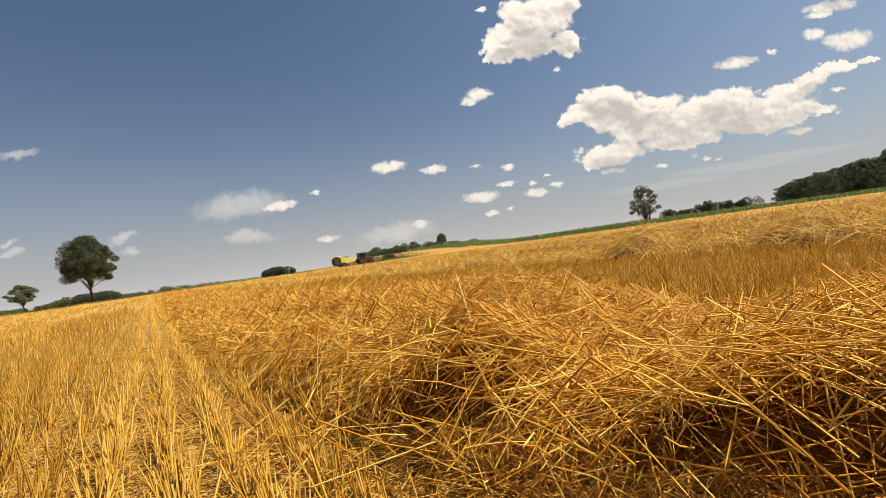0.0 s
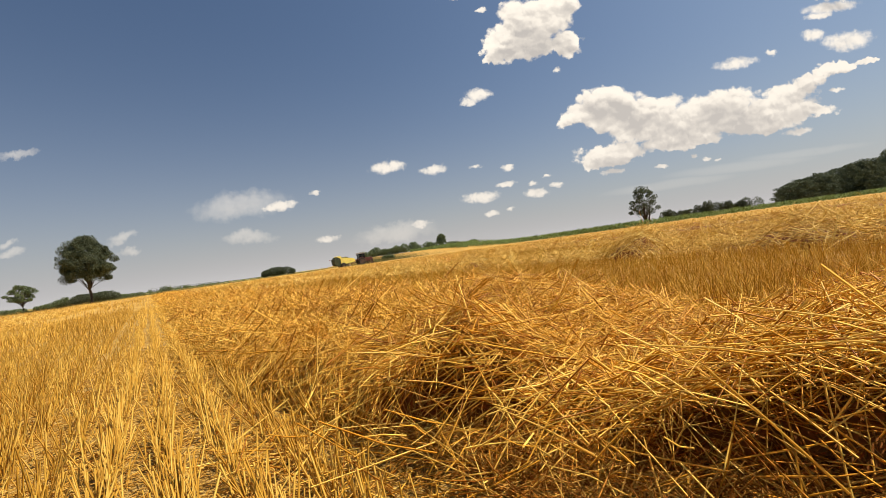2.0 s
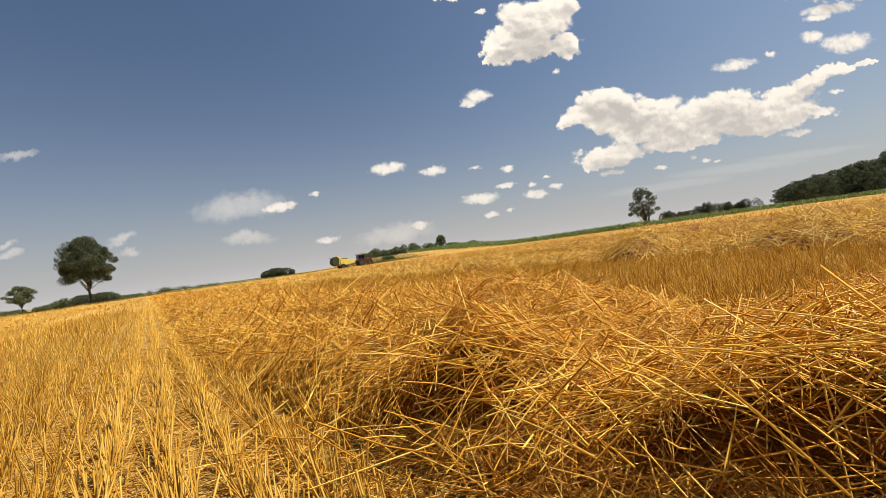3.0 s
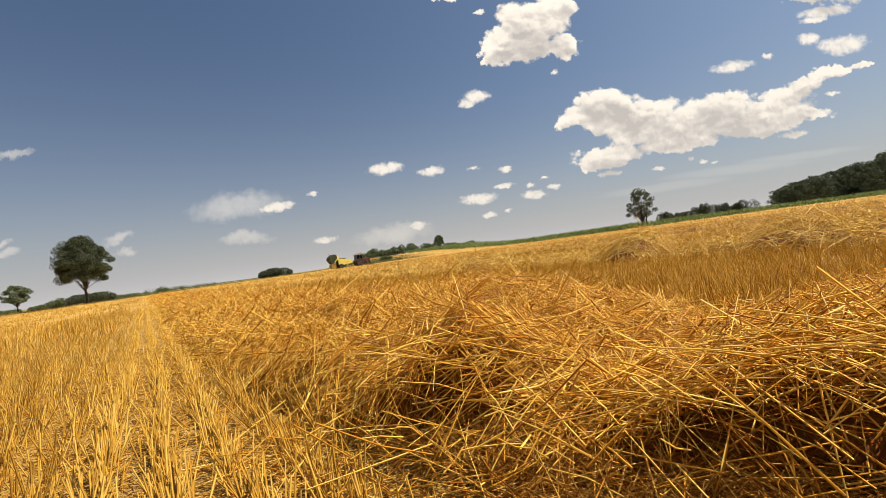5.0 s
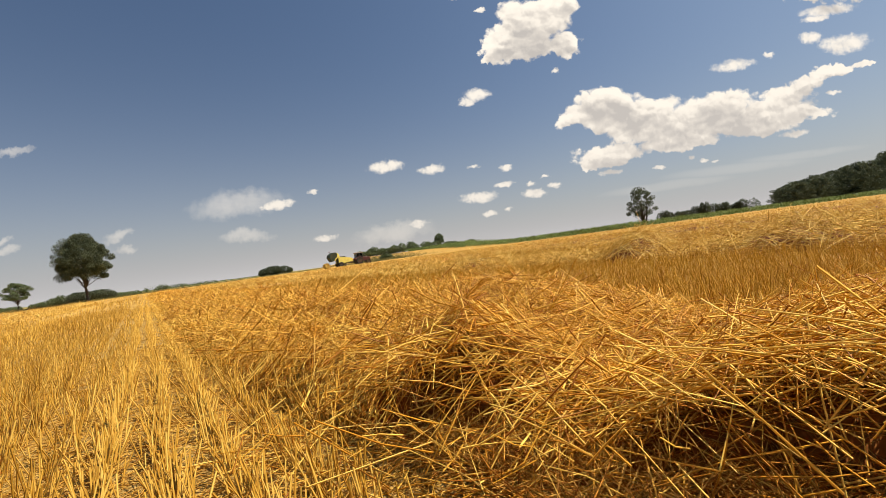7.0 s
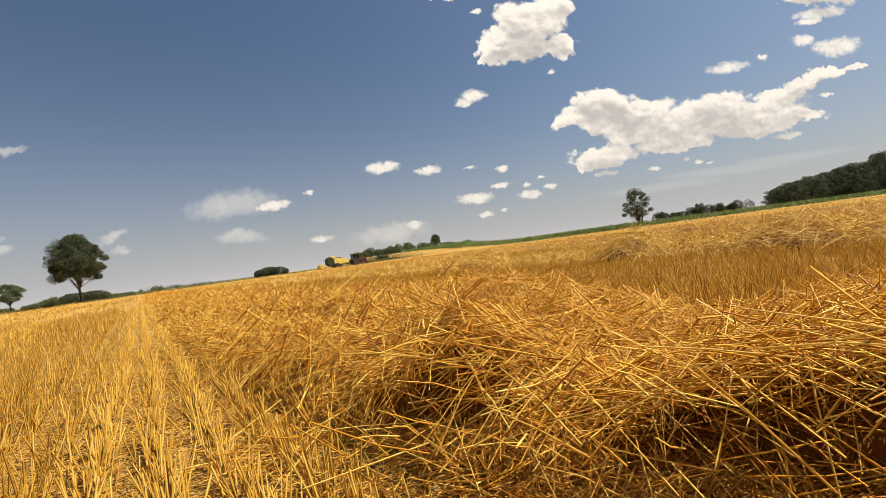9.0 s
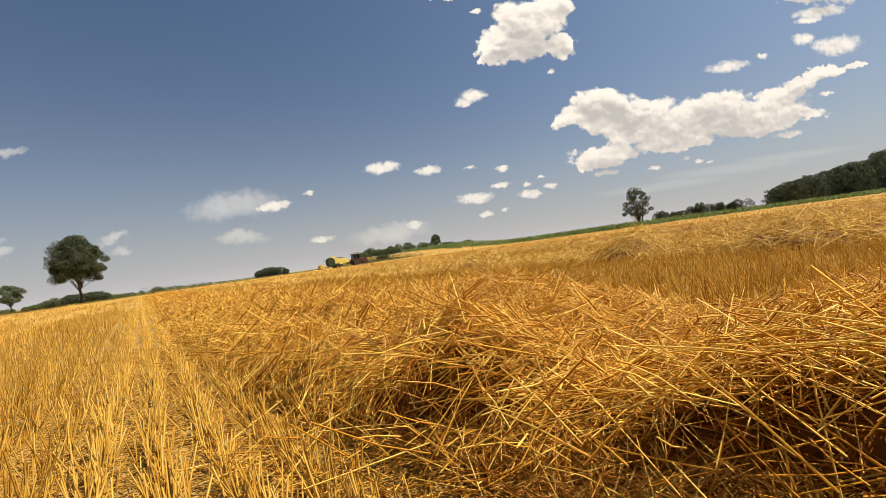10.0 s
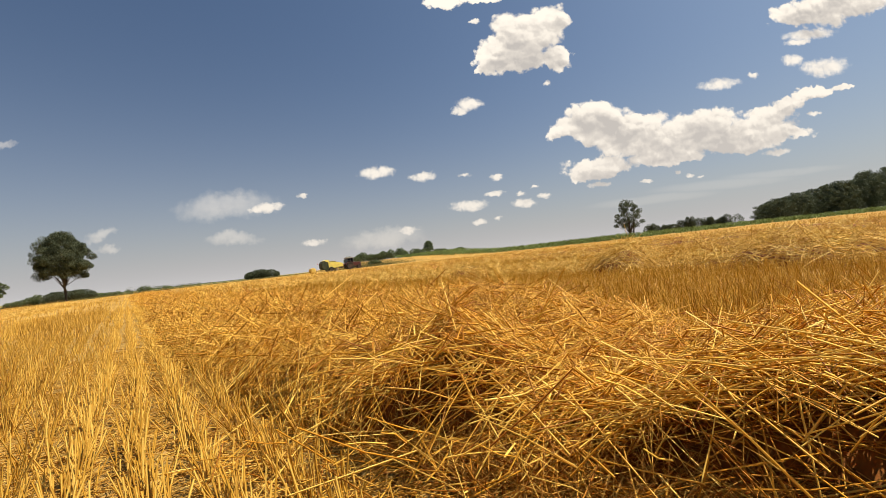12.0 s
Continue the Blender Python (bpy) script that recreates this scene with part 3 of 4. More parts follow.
def make_windrows():
    bands = {  # crest index: (from, to, straws, radius, shortest, longest, rings)
        0: [(-9, 4, 7000, 0.0045, 0.12, 0.4, 2), (4, 14, 9000, 0.0034, 0.12, 0.34, 2), (14, 40, 7000, 0.007, 0.2, 0.5, 2)],
        1: [(-9, -0.6, 9000, 0.004, 0.12, 0.36, 2), (-0.6, 2.2, 30000, 0.0015, 0.06, 0.22, 2), (-0.6, 2.2, 14000, 0.0017, 0.13, 0.29, 3), (2.2, 5.0, 21000, 0.0023, 0.14, 0.38, 2),
            (5.0, 12, 13000, 0.0034, 0.18, 0.45, 2), (12, 40, 8000, 0.007, 0.2, 0.5, 2)],
        2: [(-9, -2.5, 4000, 0.005, 0.12, 0.4, 2), (-2.5, 5, 15000, 0.0032, 0.15, 0.42, 3), (5, 14, 9000, 0.0045, 0.2, 0.5, 2), (14, 50, 7000, 0.008, 0.2, 0.5, 2)],
        3: [(-4, 12, 9000, 0.004, 0.15, 0.4, 2), (12, 55, 8000, 0.007, 0.15, 0.45, 2)],
        4: [(-6, 55, 12000, 0.006, 0.15, 0.45, 2)],
        5: [(-8, 60, 9000, 0.007, 0.2, 0.5, 2)],
        6: [(-10, 60, 8000, 0.008, 0.2, 0.5, 2)],
    }
    rows = []
    for i, crest in enumerate(CRESTS):
        seed = 11 if i == 1 else 20 + i * 7
        row = thing("straw_windrow", "long loose swath of golden straw lying on the stubble", "straw", "straw windrows")
        s0, s1 = bands[i][0][0], bands[i][-1][1]
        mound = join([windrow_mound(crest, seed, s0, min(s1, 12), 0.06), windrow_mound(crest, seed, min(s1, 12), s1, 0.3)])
        part("packed_straw", mesh_from("packed_straw", *mound, SHADED_CORE, True), None, row)
        pieces = []
        for a, b, count, radius, lmin, lmax, rings in bands[i]:
            pieces.append(strands(*off_the_eye(*heap_straws(count, crest, seed, a, b, radius, lmin, lmax)), rings=rings))
        if i == 1:
            pieces.append(strands(*off_the_eye(*fringe_straws(400))))
            pieces.append(strands(*off_the_eye(*apron_straws(1000))))
            pieces.append(strands(*off_the_eye(*hollow_straws(170))))
        # same straw in every windrow; all but the near one coloured paler for haze
        tagged(part("straw_mass", mesh_from("straw_mass", *join(pieces), STRAW if i == 1 else PALE_STRAW), None, row), kind="stuff")
        # cavity straw, coloured browner than the heap to deepen its shade
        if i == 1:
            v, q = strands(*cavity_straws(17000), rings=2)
            tagged(part("inner_straw", mesh_from("inner_straw", v, q, SHADED_INNER), None, row, "matted straw laid open inside the swath, browned to stand for shade"), kind="stuff")
        rows.append(row)
    return rows


windrows = make_windrows()


# ---------------------------------------------------------------- stubble
def stubble_band(r0, r1, per_m2, radius, height, spacing=0.122, turn=0.0, half=64):
    """Cut stalks in drilled rows, in the part of the field between two distances, over a sector of the field."""
    n = int(per_m2 * math.pi * (r1 ** 2 - r0 ** 2) * half / 180)
    r = np.sqrt(rng.uniform(r0 ** 2, r1 ** 2, n))
    an = rng.uniform(radians(turn - half), radians(turn + half), n)
    x, y = r * np.sin(an), r * np.cos(an)
    s, w = x * U[0] + y * U[1], x * N[0] + y * N[1]
    w = np.round(w / spacing) * spacing + rng.normal(0, 0.018, n) + 0.012 * np.sin(s * 3.0)
    # plants stand in tufts along the row
    s = s + 0.02 * rng.normal(size=n)
    tuft = wave(s, w, 0.13, 31) > -0.35 + 0.3 * rng.normal(size=n)
    rut = (np.abs(w + 0.29) < 0.06) | (np.abs(w + 2.0) < 0.10)
    under = np.zeros(n, bool)
    for i, c in enumerate(CRESTS):
        under |= (np.abs(w - c) < (np.where(s < 1.1, 0.64, 0.57) if i == 1 else 0.55))
    keep = tuft & ~(rut & (rng.random(n) < 0.55)) & ~under
    s, w = s[keep], w[keep]
    n = len(s)
    x, y = to_xy(s, w)
    base = np.stack([x, y, ground_z(x, y) - 0.01], 1)
    lean = 0.26
    push = np.where(w > 0.9, 0.08, 0.42) + 0.75 * np.exp(-((w - 0.02) / 0.2) ** 4) + 0.5 * np.exp(-((w + 1.75) / 0.2) ** 4)   # pressed over along the wheel track
    way = np.stack([rng.normal(0, 1, n) * lean + U[0] * push, rng.normal(0, 1, n) * lean + U[1] * push, np.ones(n)], 1)
    length = height * rng.uniform(0.4, 1.25, n)
    bend = rng.normal(0, 0.1, (n, 3))
    return strands(base, way, length, radius * rng.uniform(0.7, 1.3, n), bend, rings=2, taper=0.9)


def litter_band(n, r0, r1, radius, lmin, lmax):
    """Short broken straw lying flat between the rows."""
    r = np.sqrt(rng.uniform(r0 ** 2, r1 ** 2, n))
    an = rng.uniform(radians(-62), radians(62), n)
    x, y = r * np.sin(an), r * np.cos(an)
    base = np.stack([x, y, ground_z(x, y) + 0.004 + 0.02 * rng.random(n) ** 3], 1)
    b = rng.uniform(0, 2 * math.pi, n)
    way = np.stack([np.cos(b), np.sin(b), rng.normal(0, 0.10, n)], 1)
    return strands(base, way, rng.uniform(lmin, lmax, n), radius * rng.uniform(0.6, 1.3, n), rng.normal(0, 0.06, (n, 3)), rings=2)


def make_stubble():
    v, q = join([stubble_band(0.45, 3.0, 2300, 0.0021, 0.12), stubble_band(3.0, 6.0, 1500, 0.0019, 0.11), stubble_band(6.0, 13.0, 420, 0.0032, 0.13), stubble_band(13.0, 34.0, 24, 0.006, 0.14), stubble_band(34.0, 78.0, 3.5, 0.012, 0.15),
                 stubble_band(0.45, 11.0, 60, 0.0045, 0.12, turn=180, half=116), stubble_band(11.0, 30.0, 8, 0.009, 0.15, turn=180, half=116)])
    tagged(new("stubble", mesh_from("stubble", v, q, STUBBLE)), "short golden cut stalks standing in drilled rows", "stubble", kind="stuff")
    v, q = join([litter_band(60000, 0.4, 4.0, 0.0014, 0.02, 0.12), litter_band(6000, 4.0, 14.0, 0.003, 0.04, 0.2)])
    tagged(new("straw_litter", mesh_from("straw_litter", v, q, CHAFF)), "broken straw scattered flat on dry soil", "straw litter", kind="stuff")


make_stubble()


# ---------------------------------------------------------------- trees, hedges, crops
def crown_points(n, centre, size, clumps, seed, flat=0.0):
    """Leaf places in flattened sprays that fill a dome, fullest a third of the way up, its outer boughs drooping."""
    g = np.random.default_rng(seed)
    u = (np.arange(clumps) + g.uniform(0, 1, clumps)) / clumps
    reach = np.interp(u, [0, 0.12, 0.35, 0.6, 0.8, 0.92, 1.0], [0.75, 0.95, 1.0, 0.93, 0.74, 0.5, 0.2])
    out = reach * np.sqrt(g.uniform(0.08, 1.0, clumps)) * g.uniform(0.78, 1.14, clumps)
    an = np.arange(clumps) * 2.39996 + g.uniform(-0.5, 0.5, clumps)
    low = -0.75 + flat
    c = np.stack([out * np.cos(an), out * np.sin(an), low + (0.88 - low) * u - 0.16 * out ** 2], 1)
    pick = g.integers(0, clumps, n)
    spread = g.uniform(0.15, 0.32, clumps)[pick][:, None] * np.array([1.0, 1.0, 0.62])
    o = g.normal(size=(n, 3))
    o /= np.linalg.norm(o, axis=1, keepdims=True)
    p = c[pick] + o * spread * g.uniform(0.15, 1.1, n)[:, None] ** 0.5
    return np.array(centre) + p * np.array(size), np.array(centre) + c * np.array(size)


def make_tree(at, height, crown, clear, leaves, leaf, trunk_r, seed, label, mat=LEAF, fork=False, clumps=46, sparse=1.0):
    """A tree: tapered trunk with limbs, and a crown of leaf clumps. crown: half widths; clear: height of bare trunk."""
    tree = thing("tree", label, "tree", at=at)
    g = random.Random(seed)
    mid = clear + (height - clear) * 0.52
    pts, hubs = crown_points(leaves, (0, 0, mid), (crown, crown, (height - clear) * 0.52 * sparse), clumps, seed, 0.25)
    bm = bmesh.new()
    top = (g.uniform(-0.2, 0.2), 0, mid + 0.15 * height)
    tube(bm, [(0, 0, -0.15), (0, 0, 0.12), (0.03, 0, clear * 0.6), (-0.05, 0.04, clear * 1.15), top], [trunk_r * 1.5, trunk_r * 1.12, trunk_r, trunk_r * 0.8, trunk_r * 0.25], 9)
    if fork:
        tube(bm, [(trunk_r * 0.8, 0, 0), (crown * 0.22, 0, clear + 0.8), (crown * 0.4, 0.1, height * 0.82)], [trunk_r, trunk_r * 0.75, trunk_r * 0.2], 8)
    for h in hubs[:: max(1, len(hubs) // 22)]:
        z0 = clear * g.uniform(0.85, 1.25)
        tube(bm, [(0, 0, z0), (h[0] * 0.45, h[1] * 0.45, z0 + (h[2] - z0) * 0.55), tuple(h)], [trunk_r * 0.30, trunk_r * 0.18, trunk_r * 0.05], 5)
    part("trunk", bm, BARK, tree, smooth=True)
    part("crown", mesh_from("crown", *cards(pts, leaf * rng.uniform(0.6, 1.4, len(pts))), mat), None, tree)
    return tree


def bush_points(length, depth, height, leaves, seed, ragged=0.5):
    """Leaf places of a bush or hedge along x, standing on z = 0."""
    g = np.random.default_rng(seed)
    k = max(7, int(length / max(height, 0.8) * 8))
    cx = g.uniform(-length / 2, length / 2, k)
    hh = height * g.uniform(1 - ragged, 1.0, k) * np.sqrt(np.clip(1.08 - (2 * cx / length) ** 4 * 0.75, 0.2, 1))
    pick = g.integers(0, k, leaves)
    o = g.normal(size=(leaves, 3))
    o /= np.linalg.norm(o, axis=1, keepdims=True)
    rr = g.uniform(0.55, 1.0, leaves) ** 0.5
    rad = hh[pick]
    return np.stack([cx[pick] + o[:, 0] * np.minimum(rad * 0.55, length * 0.3) * rr, o[:, 1] * depth * 0.5 * rr, rad * 0.52 + o[:, 2] * rad * 0.5 * rr], 1)


def make_bush(at, length, depth, height, leaves, leaf, seed, label, mat=LEAF, name="bush", group="", ragged=0.5):
    bush = thing(name, label, name, group, at=at)
    p = bush_points(length, depth, height, leaves, seed, ragged)
    part("foliage", mesh_from("foliage", *cards(p, leaf * rng.uniform(0.6, 1.4, len(p))), mat), None, bush)
    g = random.Random(seed)
    for i in range(max(2, int(length / height * 2))):
        x = g.uniform(-length * 0.4, length * 0.4)
        bm = tube(bmesh.new(), [(x, 0, -0.1), (x + g.uniform(-0.2, 0.2), g.uniform(-0.2, 0.2), height * 0.35), (x + g.uniform(-0.4, 0.4), 0, height * 0.6)], [height * 0.03, height * 0.02, height * 0.008], 5)
        part("stem", bm, BARK, bush)
    return bush


def spot(bearing, depth):
    """A pose on the ground at that depth, facing the camera."""
    z = float(ground_z(np.array([bearing * depth]), np.array([depth]))[0])
    return pose(bearing * depth, depth, z, 0, 0, -math.degrees(math.atan(bearing)))


def make_trees():
    make_tree(spot(-0.873, 55), 9.0, 2.9, 1.9, 80000, 0.066, 0.17, 3, "broad leafy tree with rounded crown at the field edge", LEAF_DARK, clumps=120)
    make_tree(spot(-1.043, 58), 3.9, 1.65, 0.9, 5500, 0.08, 0.10, 5, "small young tree with thin trunk by the verge", LEAF, clumps=34)
    make_tree(spot(0.506, 140), 13.0, 5.2, 1.0, 9500, 0.15, 0.30, 8, "open forked tree with airy crown behind the maize", LEAF_DARK, True, 34, 1.0)
    make_tree(spot(0.000, 150), 5.0, 1.9, 0.6, 5200, 0.14, 0.14, 9, "slim tree rising over roadside bushes", LEAF, clumps=70)
    make_bush(spot(-0.865, 80), 7.2, 3, 2.0, 12000, 0.09, 21, "dense clipped hedge of dark green leaves", LEAF_DARK, "hedge", ragged=0.10)
    for i, (b, d, l, h) in enumerate(((-0.995, 82, 2.4, 1.1), (-0.945, 84, 2.2, 2.0), (-0.962, 90, 2.0, 1.5), (-1.07, 85, 4, 1.1), (-0.775, 95, 5, 1.0), (-0.70, 140, 7, 2.2), (-0.655, 190, 8, 2.2), (-0.60, 200, 16, 1.8))):
        make_bush(spot(b, d), l, 2.0, h, 2400, 0.10, 40 + i, "rounded green bush along the field edge", LEAF, group="field edge bushes")
    make_bush(spot(-0.408, 180), 12.0, 6, 3.9, 15000, 0.17, 60, "dark domed thicket standing alone in the fields", LEAF_DARK, "thicket", ragged=0.18)
    for i, (b, d, l, h) in enumerate(((-0.185, 150, 6, 2.6), (-0.165, 152, 4, 3.6), (-0.135, 152, 5, 2.9), (-0.105, 150, 5, 3.9), (-0.075, 155, 5, 3.8), (-0.045, 152, 7, 3.0), (-0.02, 148, 6, 2.6), (0.025, 150, 5, 1.9), (0.075, 150, 3, 1.5), (-0.135, 118, 3.0, 1.2))):
        make_bush(spot(b, d), l, 5.0, h, 5200, 0.14, 70 + i, "tall green bush in the row behind the tractor", LEAF, group="roadside bushes", ragged=0.35)
    for i, (b, d, l, h) in enumerate(((0.560, 140, 3.8, 4.3), (0.582, 141, 4.0, 3.6), (0.610, 140, 2.8, 3.9), (0.638, 142, 5.0, 4.4), (0.662, 140, 3.0, 5.3), (0.686, 142, 6.4, 4.7), (0.710, 141, 3.2, 4.5), (0.737, 142, 3.4, 3.9), (0.766, 140, 5.4, 5.4))):
        make_bush(spot(b, d), l, 2.6, h, 4200, 0.13, 90 + i, "green bush showing above the maize", LEAF_DARK, group="bushes behind the maize", ragged=0.2)
    # the wood: many crowns behind one another, lower towards its open end
    pts = []
    for k in range(70):
        g = np.random.default_rng(300 + k)
        d = 122 + g.uniform(0, 34)
        b = 0.852 + (k / 69) * 0.60
        h = (np.interp(b, [0.85, 0.917, 1.0, 1.078, 1.134, 1.4], [0.049, 0.063, 0.074, 0.091, 0.106, 0.112]) * d + 0.45) * g.uniform(0.78, 1.03)
        p, _ = crown_points(3600, (b * d, d, h * 0.52), (3.7, 3.7, h * 0.48), 40, 500 + k)
        pts.append(p)
    pts = np.concatenate(pts)
    tagged(new("wood", mesh_from("wood", *cards(pts, 0.20 * rng.uniform(0.6, 1.4, len(pts))), LEAF_DARK)), "dense dark green wood beyond the maize", "wood", kind="stuff")
    # far line of trees on the horizon
    b = rng.uniform(-0.86, -0.42, 9000)
    d = 420 + rng.uniform(0, 60, 9000)
    h = 0.9 + 1.3 * wave(b * 420, 0 * b, 60.0, 77) + 0.7 * wave(b * 420, 0 * b, 14.0, 78)
    p = np.stack([b * d, d, np.maximum(h, 0.3) * rng.random(9000) ** 0.6], 1)
    tagged(new("far_trees", mesh_from("far_trees", *cards(p, 0.5 * rng.uniform(0.6, 1.4, 9000)), LEAF)), "low line of trees on the horizon", "trees", kind="stuff")


make_trees()


def edge(t):
    """The near edge of the maize, t from 0 (far end) to 1."""
    bx = np.interp(t, [0, 0.25, 0.6, 1.0], [-0.09, 0.06, 0.5, 1.5])
    d = np.interp(t, [0, 0.25, 0.6, 1.0], [148, 118, 92, 74])
    return bx * d, d


def make_crops():
    # maize: arching blades on stems
    n = 12500
    x, y = edge(rng.random(n))
    back = rng.random(n) ** 1.5 * 26
    x, y = x + back * 0.25, y + back
    tall = np.interp(x / y, [-0.1, 0.1, 0.5, 1.0], [1.1, 1.6, 1.65, 1.25]) * rng.uniform(0.85, 1.1, n)
    an = rng.uniform(0, 2 * math.pi, n)
    base = np.stack([x, y, ground_z(x, y) + tall * rng.uniform(0.0, 0.6, n)], 1)
    way = np.stack([np.cos(an) * 0.5, np.sin(an) * 0.5, np.ones(n)], 1)
    bend = np.stack([np.cos(an) * 0.4, np.sin(an) * 0.4, -0.35 * np.ones(n)], 1)
    v, q = strands(base, way, tall * 0.55, np.full(n, 0.09), bend, 3, 0.2)
    tagged(new("maize", mesh_from("maize", v, q, LEAF_MAIZE)), "low strip of green maize along the field edge", "maize", kind="stuff")
    # grass verges
    n = 9000
    t = rng.random(n)
    b = np.interp(t, [0, 0.35, 0.7, 1], [-1.5, -0.88, -0.45, -0.2])
    d = np.interp(t, [0, 0.35, 0.7, 1], [47, 57, 110, 135]) + rng.normal(0, 1.6, n)
    x, y = b * d, d
    base = np.stack([x, y, ground_z(x, y)], 1)
    way = np.stack([rng.normal(0, 0.4, n), rng.normal(0, 0.4, n), np.ones(n)], 1)
    v, q = strands(base, way, rng.uniform(0.08, 0.30, n), np.full(n, 0.04), rng.normal(0, 0.2, (n, 3)), 2, 0.3)
    n = 6000
    b, d = rng.normal(-0.15, 0.05, n), 103 + np.abs(rng.normal(0, 7, n)) + 30 * rng.random(n) ** 3
    x, y = b * d, d
    base = np.stack([x, y, ground_z(x, y)], 1)
    way = np.stack([rng.normal(0, 0.4, n), rng.normal(0, 0.4, n), np.ones(n)], 1)
    v, q = join([(v, q), strands(base, way, rng.uniform(0.1, 0.32, n), np.full(n, 0.045), rng.normal(0, 0.2, (n, 3)), 2, 0.3)])
    tagged(new("grass_verge", mesh_from("grass_verge", v, q, GRASS)), "rough strip of green and yellow grass by the field", "grass", kind="stuff")


make_crops()


# ---------------------------------------------------------------- tractor, baler, bale
def wheel(name, parent, at, radius, width, rim_mat):
    """A wheel about its own y axis: tyre with lugs, rim, hub."""
    tyre = bmesh.new()
    h = width / 2
    lathe(tyre, [(radius * 0.58, -h * 0.8), (radius * 0.80, -h), (radius * 0.95, -h * 0.9), (radius * 0.97, 0), (radius * 0.95, h * 0.9), (radius * 0.80, h), (radius * 0.58, h * 0.8)], 28)
    for k in range(22):
        a = 2 * math.pi * k / 22
        lug = bmesh.ops.create_cube(tyre, size=1.0)["verts"]
        bmesh.ops.scale(tyre, vec=(0.05, h * 0.95, 0.06), verts=lug)
        bmesh.ops.transform(tyre, matrix=pose(0, 0, 0, 0, math.degrees(a), 0) @ pose(radius * 0.98, (h * 0.48 if k % 2 else -h * 0.48), 0, 25 if k % 2 else -25, 0, 0), verts=lug)
    ob = part(name, tyre, RUBBER, parent, "black lugged tyre", at)
    rim = bmesh.new()
    lathe(rim, [(radius * 0.60, -h * 0.82), (radius * 0.52, -h * 0.7), (radius * 0.45, -h * 0.3), (radius * 0.15, -h * 0.35), (radius * 0.15, h * 0.35), (radius * 0.45, h * 0.3), (radius * 0.52, h * 0.7), (radius * 0.60, h * 0.82)], 24)
    part("rim", rim, rim_mat, ob)
    return ob


def make_tractor():
    """Heads along +x; the origin is on the ground below the rear axle."""
    t = thing("tractor", "old dark red tractor with a boxy glazed cab", "tractor")
    bm = bmesh.new()
    extrude(bm, [(0.55, 0.75), (2.55, 0.75), (2.62, 0.95), (2.60, 1.42), (2.45, 1.50), (0.55, 1.62)], -0.36, 0.36, 0.05)
    part("hood", bm, RED, t, "dark red engine hood")
    part("grille", box(bmesh.new(), 2.60, 2.64, -0.28, 0.28, 0.85, 1.38, 0.01), BLACK, t)
    for y in (-0.22, 0.22):
        bm = lathe(bmesh.new(), [(0.085, 0), (0.085, 0.05), (0.06, 0.07)], 16)
        part("headlight", bm, ROOF, t, at=pose(2.63, y, 1.22, 0, 0, -90))
    part("chassis", box(bmesh.new(), -0.35, 2.5, -0.24, 0.24, 0.55, 0.86, 0.04), BLACK, t)
    part("front_axle", box(bmesh.new(), 2.0, 2.16, -0.72, 0.72, 0.36, 0.52, 0.02), BLACK, t)
    part("rear_axle", box(bmesh.new(), -0.12, 0.12, -0.78, 0.78, 0.62, 0.86, 0.03), BLACK, t)
    part("cab_floor", box(bmesh.new(), -0.55, 0.75, -0.62, 0.62, 0.86, 1.15, 0.04), RED, t)
    for y in (-0.66, 0.66):
        bm = bmesh.new()
        ring = [(0.92 * math.cos(a), 0.78 + 0.92 * math.sin(a)) for a in np.linspace(radians(15), radians(165), 9)]
        inner = [(0.84 * math.cos(a), 0.78 + 0.84 * math.sin(a)) for a in np.linspace(radians(165), radians(15), 9)]
        extrude(bm, ring + inner, y - 0.19, y + 0.19, 0.0)
        part("fender", bm, RED, t)
    for x, y in ((-0.55, -0.64), (-0.55, 0.64), (0.78, -0.60), (0.78, 0.60), (0.18, -0.66), (0.18, 0.66)):
        part("cab_pillar", box(bmesh.new(), x - 0.045, x + 0.045, y - 0.045, y + 0.045, 1.12, 2.46, 0.012), BLACK, t)
    part("cab_roof", box(bmesh.new(), -0.74, 0.96, -0.76, 0.76, 2.44, 2.62, 0.06), ROOF, t, "sun-bleached pale cab roof")
    for name, b in (("windscreen", (0.765, 0.775, -0.55, 0.55, 1.25, 2.42)), ("rear_window", (-0.555, -0.545, -0.58, 0.58, 1.25, 2.42)),
                    ("side_window", (-0.5, 0.13, -0.655, -0.645, 1.25, 2.42)), ("side_window", (-0.5, 0.13, 0.645, 0.655, 1.25, 2.42)),
                    ("door_window", (0.23, 0.73, -0.645, -0.635, 1.15, 2.42)), ("door_window", (0.23, 0.73, 0.635, 0.645, 1.15, 2.42))):
        part(name, box(bmesh.new(), *b, 0.0), GLASS, t)
    bm = box(bmesh.new(), -0.30, 0.12, -0.24, 0.24, 1.15, 1.32, 0.05)
    box(bm, -0.36, -0.26, -0.24, 0.24, 1.25, 1.85, 0.04)
    part("driver_seat", bm, BLACK, t)
    bm = lathe(bmesh.new(), [(0.20, -0.015), (0.22, 0), (0.20, 0.015)], 20)
    part("steering_wheel", bm, BLACK, t, at=pose(0.45, 0, 1.68, 65, 0, 90))
    bm = tube(bmesh.new(), [(1.6, 0.28, 1.5), (1.6, 0.28, 2.15), (1.55, 0.28, 2.3)], [0.05, 0.045, 0.04], 10)
    part("exhaust", bm, BLACK, t)
    part("drawbar", box(bmesh.new(), -0.95, -0.3, -0.06, 0.06, 0.42, 0.52, 0.01), BLACK, t)
